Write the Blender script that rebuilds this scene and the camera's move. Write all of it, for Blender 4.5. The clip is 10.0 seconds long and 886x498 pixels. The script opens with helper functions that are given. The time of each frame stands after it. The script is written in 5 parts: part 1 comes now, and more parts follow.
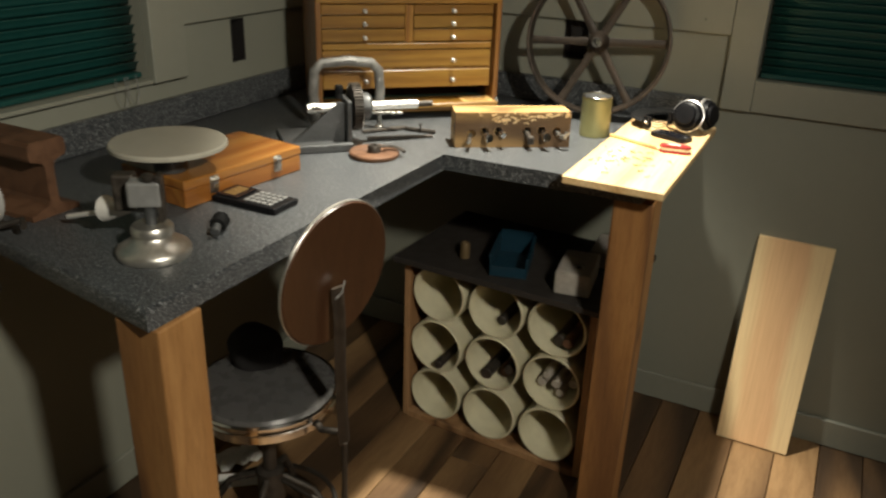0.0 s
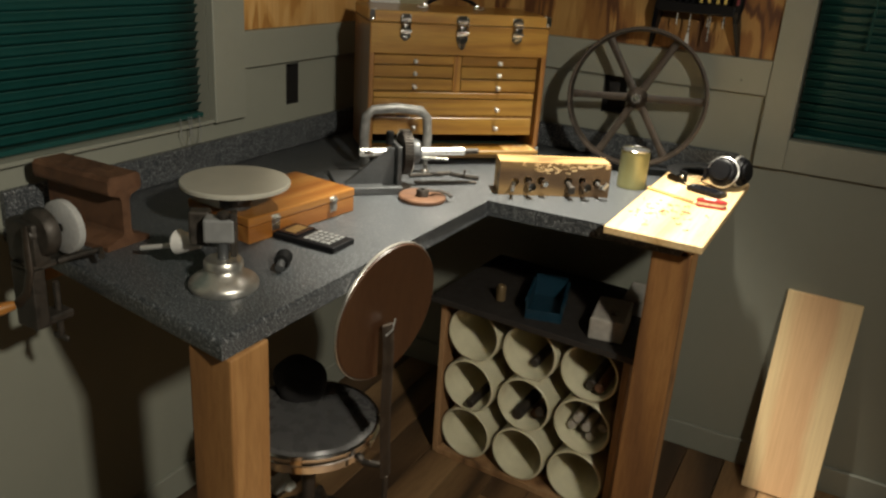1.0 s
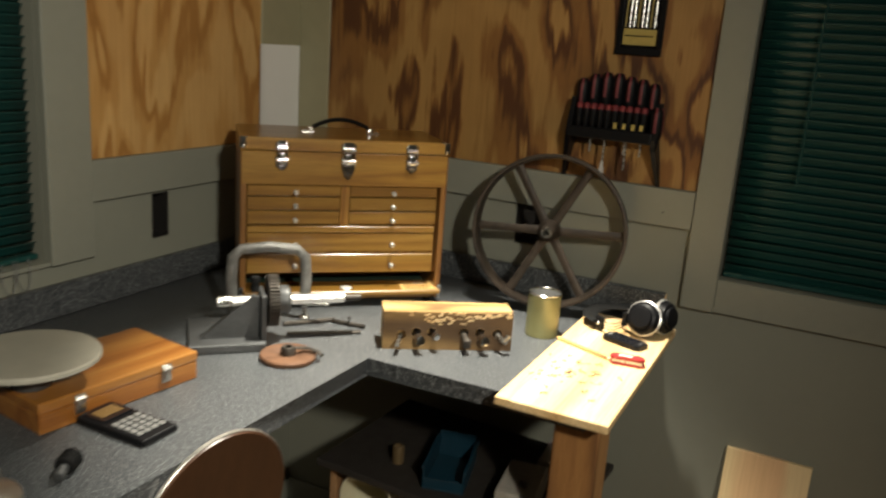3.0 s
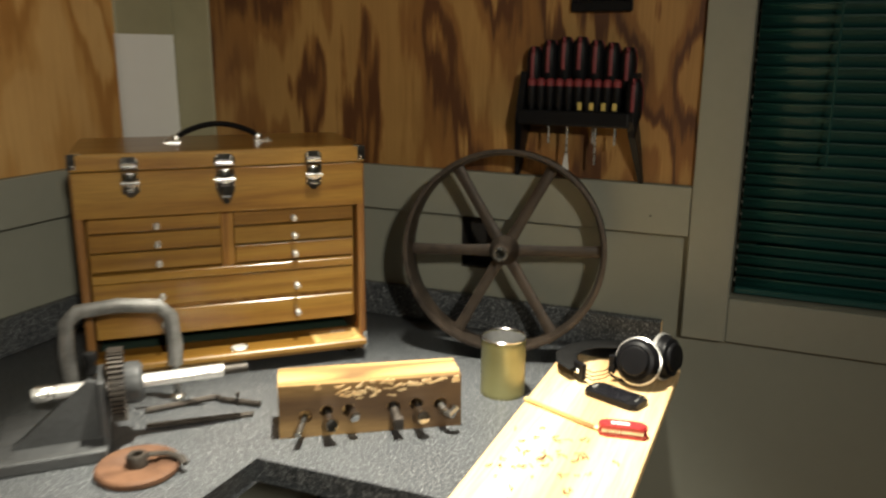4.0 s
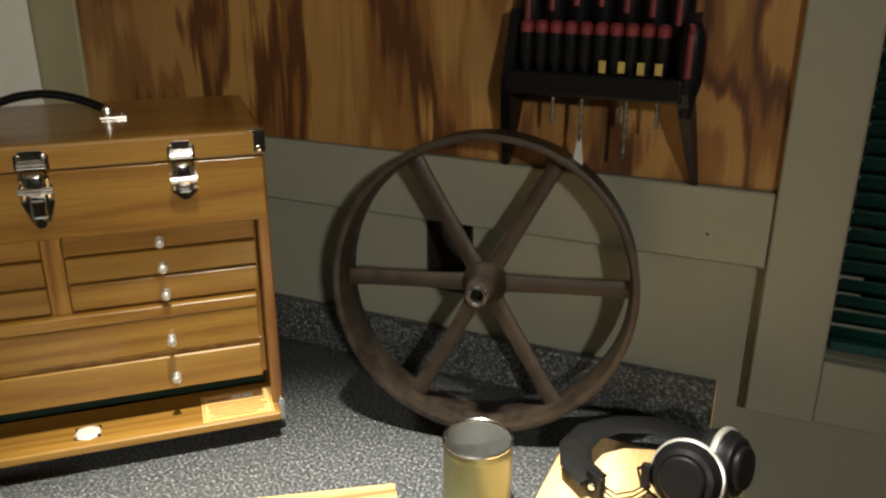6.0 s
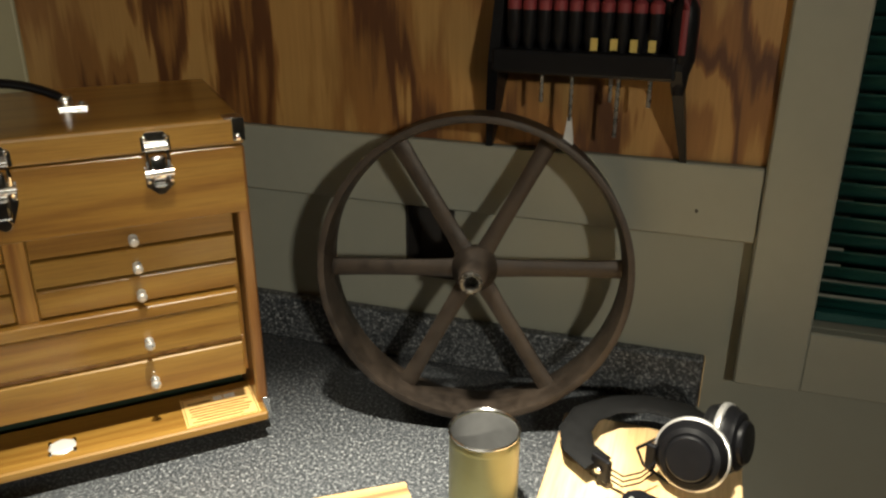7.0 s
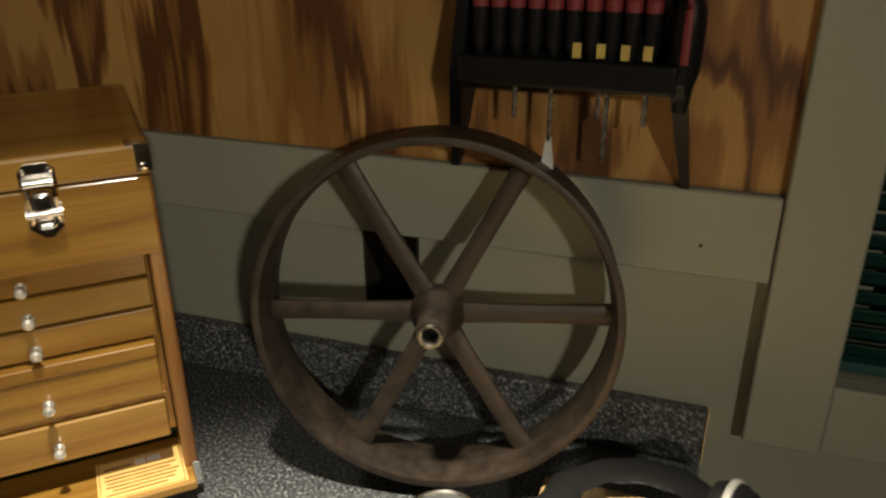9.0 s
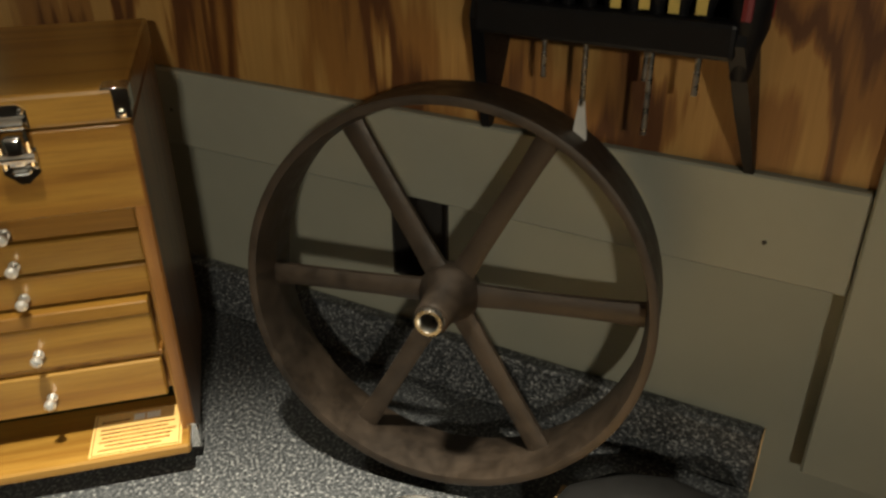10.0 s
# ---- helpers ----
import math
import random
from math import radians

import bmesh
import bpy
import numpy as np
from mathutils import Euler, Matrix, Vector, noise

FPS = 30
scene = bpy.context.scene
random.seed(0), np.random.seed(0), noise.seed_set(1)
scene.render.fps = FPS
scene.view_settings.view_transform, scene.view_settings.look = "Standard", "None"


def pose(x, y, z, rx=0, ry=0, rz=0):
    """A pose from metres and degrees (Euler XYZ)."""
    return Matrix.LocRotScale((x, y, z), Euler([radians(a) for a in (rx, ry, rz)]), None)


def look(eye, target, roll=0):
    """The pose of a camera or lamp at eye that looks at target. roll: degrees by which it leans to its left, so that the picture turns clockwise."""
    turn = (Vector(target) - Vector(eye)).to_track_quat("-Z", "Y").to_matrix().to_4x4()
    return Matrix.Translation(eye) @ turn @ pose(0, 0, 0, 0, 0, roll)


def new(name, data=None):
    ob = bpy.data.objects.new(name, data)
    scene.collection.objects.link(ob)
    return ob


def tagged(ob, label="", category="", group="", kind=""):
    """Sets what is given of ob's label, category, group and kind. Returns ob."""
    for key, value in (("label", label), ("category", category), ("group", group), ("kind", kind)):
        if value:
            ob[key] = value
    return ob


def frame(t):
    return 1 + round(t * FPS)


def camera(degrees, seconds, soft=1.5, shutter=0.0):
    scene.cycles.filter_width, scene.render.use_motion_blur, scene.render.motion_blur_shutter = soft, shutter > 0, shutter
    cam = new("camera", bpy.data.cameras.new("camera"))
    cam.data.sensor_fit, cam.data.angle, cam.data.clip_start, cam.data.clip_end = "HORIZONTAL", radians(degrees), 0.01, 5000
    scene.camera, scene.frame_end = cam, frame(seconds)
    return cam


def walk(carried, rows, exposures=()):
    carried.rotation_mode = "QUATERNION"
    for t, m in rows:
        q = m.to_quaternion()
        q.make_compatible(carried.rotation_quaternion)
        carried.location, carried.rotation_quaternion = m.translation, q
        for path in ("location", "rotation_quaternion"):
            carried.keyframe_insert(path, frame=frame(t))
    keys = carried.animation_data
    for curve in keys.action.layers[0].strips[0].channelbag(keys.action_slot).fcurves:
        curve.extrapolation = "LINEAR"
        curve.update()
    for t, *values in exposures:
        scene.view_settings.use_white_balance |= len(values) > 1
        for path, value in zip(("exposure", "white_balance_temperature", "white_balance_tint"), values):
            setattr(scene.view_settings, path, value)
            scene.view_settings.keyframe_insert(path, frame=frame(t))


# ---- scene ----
cam = camera(57.8, 10.0, soft=2.4, shutter=0.5)
PATH = [
    (0, (1.5, -2.301, 1.463), (0.692, -0.656, 0.661), 2.1),
    (0.5, (1.471, -2.378, 1.477), (0.636, -0.725, 0.722), 3.3),
    (1, (1.464, -2.393, 1.495), (0.608, -0.732, 0.781), 3.9),
    (1.5, (1.45, -2.376, 1.512), (0.592, -0.703, 0.83), 4.2),
    (2, (1.451, -2.325, 1.522), (0.608, -0.631, 0.875), 3.7),
    (2.5, (1.476, -2.201, 1.546), (0.619, -0.49, 0.966), 3.6),
    (3, (1.497, -2.022, 1.558), (0.658, -0.276, 1.062), 4.2),
    (3.2, (1.461, -1.945, 1.564), (0.644, -0.192, 1.056), 3.8),
    (4.3, (1.348, -1.375, 1.479), (0.58, 0.408, 0.999), -0.1),
    (4.5, (1.335, -1.27, 1.489), (0.554, 0.502, 0.989), 1.4),
    (5, (1.32, -1.09, 1.518), (0.486, 0.619, 0.899), 1.3),
    (5.2, (1.305, -1.07, 1.491), (0.453, 0.636, 0.89), 1.1),
    (6.3, (1.181, -1.0, 1.527), (0.48, 0.721, 0.786), 0.1),
    (6.5, (1.163, -1.0, 1.526), (0.502, 0.731, 0.774), 0.3),
    (7, (1.126, -1.006, 1.524), (0.549, 0.752, 0.762), 0.1),
    (7.5, (1.089, -1.017, 1.513), (0.606, 0.771, 0.757), -0.9),
    (8, (1.078, -1.014, 1.514), (0.656, 0.789, 0.759), -0.7),
    (8.5, (1.094, -0.948, 1.519), (0.637, 0.836, 0.739), -0.8),
    (9, (1.119, -0.823, 1.537), (0.542, 0.899, 0.699), -0.2),
    (9.5, (1.154, -0.711, 1.538), (0.429, 0.902, 0.602), -0.4),
    (10, (1.184, -0.681, 1.523), (0.335, 0.847, 0.552), -0.7),
]
walk(cam, [(t, look(eye, target, roll)) for t, eye, target, roll in PATH],
     exposures=((0.0, 0.0, 6500, 10), (8.0, 0.0, 6500, 10), (9.2, -0.2, 7000, 10), (10.0, -0.2, 7000, 10)))

# ---- light ----
world = bpy.data.worlds.new("world")
scene.world = world
world.use_nodes = True
world.node_tree.nodes["Background"].inputs[0].default_value = (1.0, 0.86, 0.66, 1)
world.node_tree.nodes["Background"].inputs[1].default_value = 0.022
LAMP_SIDE = (2.25, -2.22, 2.06)
LAMP_TOP = (0.90, -0.52, 2.42)


def lamp(name, kind, place, power, colour, size, aim=None):
    data = bpy.data.lights.new(name, kind)
    data.energy, data.color, data.shadow_soft_size = power, colour, size
    ob = new(name, data)
    ob.matrix_world = look(place, aim) if aim else pose(*place)
    return ob


WARM = (1.0, 0.943, 0.79)
side_light = lamp("side_lamp_light", "SPOT", LAMP_SIDE, 152, WARM, 0.06, (0.08, -1.38, 0.82))
side_light.data.spot_size, side_light.data.spot_blend = radians(120), 1.0
# ceiling downlight, its hood tipped towards the room
top_light = lamp("top_lamp_light", "SPOT", LAMP_TOP, 445, WARM, 0.045, (0.98, -0.72, 0.91))
top_light.data.spot_size, top_light.data.spot_blend = radians(55), 0.65


# ---- materials ----
def shader(name):
    m = bpy.data.materials.new(name)
    m.use_nodes = True
    t = m.node_tree
    return m, t, t.nodes["Principled BSDF"]


def node(t, kind, **inputs):
    n = t.nodes.new(kind)
    for k, v in inputs.items():
        n.inputs[k.replace("_", " ")].default_value = v
    return n


def coords(t, scale=(1, 1, 1), rot=(0, 0, 0), where="Object"):
    c = t.nodes.new("ShaderNodeTexCoord")
    m = t.nodes.new("ShaderNodeMapping")
    m.inputs["Scale"].default_value = scale
    m.inputs["Rotation"].default_value = [radians(a) for a in rot]
    t.links.new(c.outputs[where], m.inputs["Vector"])
    return m.outputs[0]


def ramp(t, value, stops):
    r = t.nodes.new("ShaderNodeValToRGB")
    e = r.color_ramp.elements
    while len(e) < len(stops):
        e.new(0.5)
    for el, (p, c) in zip(e, stops):
        el.position, el.color = p, (*c, 1)
    t.links.new(value, r.inputs[0])
    return r.outputs[0]


def noise_tex(t, vec, scale, detail=4, rough=0.55, dist=0.0):
    n = node(t, "ShaderNodeTexNoise", Scale=scale, Detail=detail, Roughness=rough, Distortion=dist)
    t.links.new(vec, n.inputs["Vector"])
    return n.outputs[0]


def mixed(t, fac, a, b, mode="MIX"):
    m = t.nodes.new("ShaderNodeMix")
    m.data_type, m.blend_type = "RGBA", mode
    for sock, v in ((0, fac), (6, a), (7, b)):
        if hasattr(v, "is_linked"):
            t.links.new(v, m.inputs[sock])
        elif sock == 0:
            m.inputs[0].default_value = v
        else:
            m.inputs[sock].default_value = (*v, 1)
    return m.outputs[2]


def bump(t, b, height, strength=0.2, dist=0.002):
    n = node(t, "ShaderNodeBump", Strength=strength, Distance=dist)
    t.links.new(height, n.inputs["Height"])
    t.links.new(n.outputs[0], b.inputs["Normal"])


def plain(name, colour, rough=0.5, metal=0.0, spots=60, amount=0.25, strength=0.15, coat=0.0):
    """A surface of one colour with blotches and fine relief."""
    m, t, b = shader(name)
    v = coords(t)
    n1 = noise_tex(t, v, spots, 5)
    n2 = noise_tex(t, v, spots * 0.12, 3)
    dark = tuple(c * (1 - amount) for c in colour)
    light = tuple(min(1, c * (1 + amount * 0.6)) for c in colour)
    c1 = ramp(t, n1, [(0.3, dark), (0.7, light)])
    c2 = ramp(t, n2, [(0.3, dark), (0.7, light)])
    t.links.new(mixed(t, 0.5, c1, c2), b.inputs["Base Color"])
    r = ramp(t, n1, [(0.2, (rough * 0.8,) * 3), (0.8, (min(1, rough * 1.2),) * 3)])
    t.links.new(r, b.inputs["Roughness"])
    b.inputs["Metallic"].default_value = metal
    b.inputs["Coat Weight"].default_value = coat
    bump(t, b, n1, strength, 0.001)
    return m


def wood(name, light, mid, dark, along="x", rough=0.45, ring=18, stretch=0.06, coat=0.0, contrast=1.0, knots=0.0, wild=0.0):
    """Boards with long grain along one axis; each piece gets its own shift."""
    m, t, b = shader(name)
    i = "xyz".index(along)
    sc = [1.0, 1.0, 1.0]
    sc[i] = stretch
    c = t.nodes.new("ShaderNodeTexCoord")
    info = t.nodes.new("ShaderNodeObjectInfo")
    add = t.nodes.new("ShaderNodeVectorMath")
    add.operation = "MULTIPLY_ADD"
    t.links.new(info.outputs["Random"], add.inputs[0])
    add.inputs[1].default_value = (7, 5, 3)
    t.links.new(c.outputs["Object"], add.inputs[2])
    mp = t.nodes.new("ShaderNodeMapping")
    mp.inputs["Scale"].default_value = sc
    t.links.new(add.outputs[0], mp.inputs["Vector"])
    v = mp.outputs[0]
    n0 = noise_tex(t, v, ring * 0.35, 2, 0.5, wild)
    w = node(t, "ShaderNodeMath")
    w.operation = "MULTIPLY"
    w.inputs[1].default_value = ring * 0.9
    t.links.new(n0, w.inputs[0])
    fr = node(t, "ShaderNodeMath")
    fr.operation = "PINGPONG"
    fr.inputs[1].default_value = 1.0
    t.links.new(w.outputs[0], fr.inputs[0])
    fine = noise_tex(t, v, ring * 14, 4, 0.7)
    big = noise_tex(t, v, ring * 0.22, 2)
    base = ramp(t, fr.outputs[0], [(0.0, light), (0.55, mid), (0.92, tuple(a + (d - a) * contrast for a, d in zip(mid, dark)))])
    pores = ramp(t, fine, [(0.35, (0.62, 0.55, 0.5)), (0.6, (1, 1, 1))])
    col = mixed(t, 0.55, base, pores, "MULTIPLY")
    tone = ramp(t, big, [(0.3, (0.72, 0.68, 0.62)), (0.7, (1.1, 1.08, 1.05))])
    col = mixed(t, 0.7, col, tone, "MULTIPLY")
    if knots:
        vo = node(t, "ShaderNodeTexVoronoi", Scale=knots)
        mk = t.nodes.new("ShaderNodeMapping")
        s2 = [1.0, 1.0, 1.0]
        s2[i] = 0.55
        mk.inputs["Scale"].default_value = s2
        t.links.new(add.outputs[0], mk.inputs["Vector"])
        t.links.new(mk.outputs[0], vo.inputs["Vector"])
        spot = ramp(t, vo.outputs["Distance"], [(0.0, (1, 1, 1)), (0.07, (0.8, 0.8, 0.8)), (0.16, (0, 0, 0))])
        col = mixed(t, spot, col, tuple(d * 0.7 for d in dark))
    t.links.new(col, b.inputs["Base Color"])
    b.inputs["Roughness"].default_value = rough
    b.inputs["Coat Weight"].default_value = coat
    b.inputs["Coat Roughness"].default_value = 0.15
    bump(t, b, fine, 0.12, 0.0008)
    return m


def plywood(name, light, mid, dark, along="z", scale=2.6, cut=0.0, rings=6.5, stretch=0.42, jagged=0.085):
    """Rotary-cut veneer: big flame figures drawn out upward."""
    m, t, b = shader(name)
    sc = [1.0, 1.0, 1.0]
    sc["xyz".index(along)] = stretch
    v = coords(t, sc)
    n0 = noise_tex(t, v, scale, 2, 0.5, 0.9)
    jag = noise_tex(t, coords(t, (60, 60, 5)), 1.0, 3, 0.6)
    j2 = node(t, "ShaderNodeMath")
    j2.operation = "MULTIPLY_ADD"
    j2.inputs[1].default_value = jagged
    t.links.new(jag, j2.inputs[0])
    t.links.new(n0, j2.inputs[2])
    w = node(t, "ShaderNodeMath")
    w.operation = "MULTIPLY"
    w.inputs[1].default_value = rings
    t.links.new(j2.outputs[0], w.inputs[0])
    fr = node(t, "ShaderNodeMath")
    fr.operation = "FRACT"
    t.links.new(w.outputs[0], fr.inputs[0])
    col = ramp(t, fr.outputs[0], [(0.0, light), (0.30 + cut, light), (0.46 + cut, mid), (0.58 + cut, mid), (0.72 + cut, dark), (0.86, dark), (0.95, mid), (1.0, light)])
    v2 = coords(t, (90, 90, 2.2) if along == "z" else (2.2, 90, 90))
    fine = noise_tex(t, v2, 2.0, 5, 0.7)
    col = mixed(t, 0.5, col, ramp(t, fine, [(0.3, (0.7, 0.64, 0.58)), (0.65, (1.05, 1.02, 1.0))]), "MULTIPLY")
    big = noise_tex(t, coords(t), 3.2, 3)
    col = mixed(t, 0.6, col, ramp(t, big, [(0.32, (0.72, 0.62, 0.52)), (0.68, (1.1, 1.08, 1.05))]), "MULTIPLY")
    t.links.new(col, b.inputs["Base Color"])
    b.inputs["Roughness"].default_value = 0.5
    bump(t, b, fine, 0.1, 0.001)
    return m


def laminate(name):
    """Dark grey speckled worktop laminate."""
    m, t, b = shader(name)
    v = coords(t)
    a = noise_tex(t, v, 250, 3, 0.8)
    big = noise_tex(t, v, 5, 3)
    col = ramp(t, a, [(0.36, (0.010, 0.012, 0.014)), (0.47, (0.036, 0.040, 0.044)), (0.55, (0.080, 0.085, 0.090)), (0.67, (0.36, 0.37, 0.37))])
    col = mixed(t, 0.5, col, ramp(t, big, [(0.3, (0.8, 0.8, 0.8)), (0.7, (1.1, 1.1, 1.1))]), "MULTIPLY")
    t.links.new(col, b.inputs["Base Color"])
    b.inputs["Roughness"].default_value = 0.38
    bump(t, b, a, 0.06, 0.0004)
    return m


def rusty(name, a, c, rough=0.6, metal=0.6, scale=40):
    m, t, b = shader(name)
    v = coords(t)
    n1 = noise_tex(t, v, scale, 6, 0.65)
    n2 = noise_tex(t, v, scale * 0.2, 4, 0.6)
    col = mixed(t, 0.5, ramp(t, n1, [(0.35, a), (0.65, c)]), ramp(t, n2, [(0.35, a), (0.65, c)]))
    t.links.new(col, b.inputs["Base Color"])
    b.inputs["Metallic"].default_value = metal
    t.links.new(ramp(t, n1, [(0.3, (rough * 0.7,) * 3), (0.7, (min(1, rough * 1.25),) * 3)]), b.inputs["Roughness"])
    bump(t, b, n1, 0.35, 0.0012)
    return m


def glassy(name):
    m, t, b = shader(name)
    b.inputs["Transmission Weight"].default_value = 1.0
    b.inputs["Roughness"].default_value = 0.02
    b.inputs["Base Color"].default_value = (0.9, 0.95, 0.93, 1)
    return m


def two_tone_pine(name, half):
    """A pine plank along z: pale sapwood edges, pinkish heartwood, wandering border, dark knots."""
    m, t, b = shader(name)
    v = coords(t)
    sep = t.nodes.new("ShaderNodeSeparateXYZ")
    t.links.new(v, sep.inputs[0])
    wob = noise_tex(t, coords(t, (1, 1, 0.35)), 9, 3, 0.5)
    ma = node(t, "ShaderNodeMath")
    ma.operation = "MULTIPLY_ADD"
    ma.inputs[1].default_value = 0.07
    t.links.new(wob, ma.inputs[0])
    t.links.new(sep.outputs[0], ma.inputs[2])
    sc = node(t, "ShaderNodeMath")
    sc.operation = "MULTIPLY_ADD"
    sc.inputs[1].default_value, sc.inputs[2].default_value = 0.5 / half, 0.28
    t.links.new(ma.outputs[0], sc.inputs[0])
    col = ramp(t, sc.outputs[0], [(0.06, (0.84, 0.64, 0.36)), (0.20, (0.80, 0.53, 0.29)), (0.60, (0.77, 0.49, 0.27)), (0.74, (0.85, 0.66, 0.38))])
    fine = noise_tex(t, coords(t, (90, 90, 3)), 1.6, 5, 0.7)
    col = mixed(t, 0.45, col, ramp(t, fine, [(0.3, (0.74, 0.66, 0.58)), (0.62, (1.03, 1.02, 1.0))]), "MULTIPLY")
    vo = node(t, "ShaderNodeTexVoronoi", Scale=5.2)
    t.links.new(coords(t, (1, 0.2, 0.75)), vo.inputs["Vector"])
    spot = ramp(t, vo.outputs["Distance"], [(0.0, (1, 1, 1)), (0.06, (0.8, 0.8, 0.8)), (0.14, (0, 0, 0))])
    col = mixed(t, spot, col, (0.26, 0.12, 0.05))
    t.links.new(col, b.inputs["Base Color"])
    b.inputs["Roughness"].default_value = 0.5
    bump(t, b, fine, 0.1, 0.0008)
    return m


PLANK = two_tone_pine("plank_pine", 0.1)
WALL = plain("wall_paint", (0.225, 0.228, 0.185), 0.62, spots=35, amount=0.06, strength=0.06)
TRIM = plain("trim_paint", (0.235, 0.238, 0.195), 0.5, spots=50, amount=0.06, strength=0.08)
CORNER = plain("corner_paint", (0.30, 0.275, 0.17), 0.6, spots=30, amount=0.1)
CEIL = plain("ceiling_paint", (0.72, 0.70, 0.64), 0.8, spots=20, amount=0.05)
PLY_L = plywood("plywood_light", (0.56, 0.35, 0.135), (0.48, 0.275, 0.090), (0.36, 0.18, 0.050), scale=3.4, rings=8.0, stretch=0.26)
PLY_B = plywood("plywood_flamed", (0.36, 0.215, 0.070), (0.235, 0.115, 0.031), (0.088, 0.033, 0.009), scale=4.6, cut=0.03, rings=4.4, stretch=0.30, jagged=0.16)
LAM = laminate("speckled_laminate")
POST = wood("post_wood", (0.42, 0.225, 0.082), (0.31, 0.150, 0.048), (0.17, 0.078, 0.027), "z", 0.6, 9, 0.12, knots=7, wild=0.7)
BOARD = wood("board_wood", (0.84, 0.65, 0.38), (0.79, 0.58, 0.31), (0.68, 0.45, 0.21), "y", 0.42, 12, 0.05)
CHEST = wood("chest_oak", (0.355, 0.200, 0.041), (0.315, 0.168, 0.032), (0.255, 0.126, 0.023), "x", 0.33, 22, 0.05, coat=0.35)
# side panels: upright grain, darker than the other chest oak
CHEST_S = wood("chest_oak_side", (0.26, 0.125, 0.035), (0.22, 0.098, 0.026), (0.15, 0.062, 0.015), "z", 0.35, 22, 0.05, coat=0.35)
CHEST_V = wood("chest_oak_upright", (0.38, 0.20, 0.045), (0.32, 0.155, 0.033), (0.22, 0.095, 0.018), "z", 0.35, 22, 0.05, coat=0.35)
BOXWOOD = wood("case_wood", (0.36, 0.165, 0.038), (0.32, 0.13, 0.028), (0.25, 0.092, 0.018), "y", 0.3, 20, 0.05, coat=0.4)
FLOOR = wood("floor_wood", (0.30, 0.185, 0.088), (0.17, 0.098, 0.046), (0.055, 0.033, 0.018), "y", 0.5, 6, 0.14, coat=0.05, knots=3.5, wild=0.8)
RACKW = wood("rack_wood", (0.40, 0.24, 0.12), (0.30, 0.165, 0.075), (0.15, 0.08, 0.035), "z", 0.65, 14, 0.06)
BROWN = wood("backrest_ply", (0.105, 0.050, 0.024), (0.086, 0.040, 0.019), (0.058, 0.026, 0.013), "z", 0.36, 7, 0.3, coat=0.15, wild=0.8)
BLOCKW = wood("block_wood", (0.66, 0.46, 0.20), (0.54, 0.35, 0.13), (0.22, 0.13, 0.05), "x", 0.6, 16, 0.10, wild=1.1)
# block's bored front: the same wood darkened, its shade put into the colour
BLOCKF = wood("block_wood_shaded", (0.36, 0.23, 0.09), (0.24, 0.145, 0.055), (0.11, 0.062, 0.026), "x", 0.5, 14, 0.12, wild=0.9)
GREEN = plain("blind_green", (0.007, 0.055, 0.049), 0.42, spots=25, amount=0.12, strength=0.03)
BLACKHOLE = plain("box_black", (0.012, 0.010, 0.009), 0.7)
BLACK = plain("black_plastic", (0.006, 0.006, 0.007), 0.42, spots=120, amount=0.2)
RUBBER = plain("black_rubber", (0.007, 0.007, 0.007), 0.7, spots=90)
for m in (BLACK, RUBBER):
    m.node_tree.nodes["Principled BSDF"].inputs["Specular IOR Level"].default_value = 0.16
RED = plain("red_plastic", (0.34, 0.026, 0.028), 0.4, spots=80)
DULLRED = plain("dull_red_grip", (0.15, 0.016, 0.020), 0.6, spots=80)
CHROME = plain("chrome", (0.75, 0.74, 0.72), 0.14, 1.0, spots=70, amount=0.12, strength=0.05)
POLISH = plain("polished_shaft", (0.80, 0.79, 0.76), 0.30, 0.7, spots=90, amount=0.1, strength=0.05)
STEEL = plain("ground_steel", (0.52, 0.51, 0.48), 0.28, 1.0, spots=90, amount=0.25, strength=0.08)
ALU = plain("cast_aluminium", (0.62, 0.60, 0.55), 0.34, 0.9, spots=120, amount=0.18, strength=0.18)
GREYIRON = plain("grey_iron", (0.085, 0.088, 0.09), 0.45, 0.4, spots=120, amount=0.3, strength=0.2)
IRON = rusty("wheel_iron", (0.012, 0.009, 0.007), (0.052, 0.036, 0.024), 0.55, 0.35, 38)
RUST = rusty("rust_brown", (0.065, 0.030, 0.016), (0.165, 0.080, 0.040), 0.7, 0.25, 45)
DARKIRON = rusty("dark_iron", (0.022, 0.019, 0.016), (0.075, 0.062, 0.05), 0.55, 0.5, 60)
PVC = plain("pvc_cream", (0.58, 0.54, 0.38), 0.4, spots=30, amount=0.12, strength=0.06)
DISC = plain("plate_white", (0.38, 0.36, 0.30), 0.45, spots=40, amount=0.14, strength=0.08)
TIN = plain("tin_olive", (0.25, 0.24, 0.11), 0.33, 0.35, spots=40, amount=0.12, strength=0.04)
PAPER = plain("paper_white", (0.74, 0.73, 0.70), 0.8, spots=30, amount=0.03)
YELLOW = plain("yellow_label", (0.40, 0.31, 0.085), 0.5)
FELT = plain("green_felt", (0.02, 0.05, 0.032), 0.95, spots=250, strength=0.3)
BRASS = plain("label_brass", (0.70, 0.46, 0.17), 0.45, 0.05, spots=60, amount=0.1)
GREY = plain("grey_plastic", (0.19, 0.19, 0.185), 0.5)
CLAMPM = rusty("clamp_iron", (0.12, 0.12, 0.115), (0.30, 0.295, 0.28), 0.42, 0.55, 60)
SATIN = plain("satin_bright_metal", (0.72, 0.70, 0.66), 0.4, 0.25, spots=90, amount=0.1, strength=0.05)
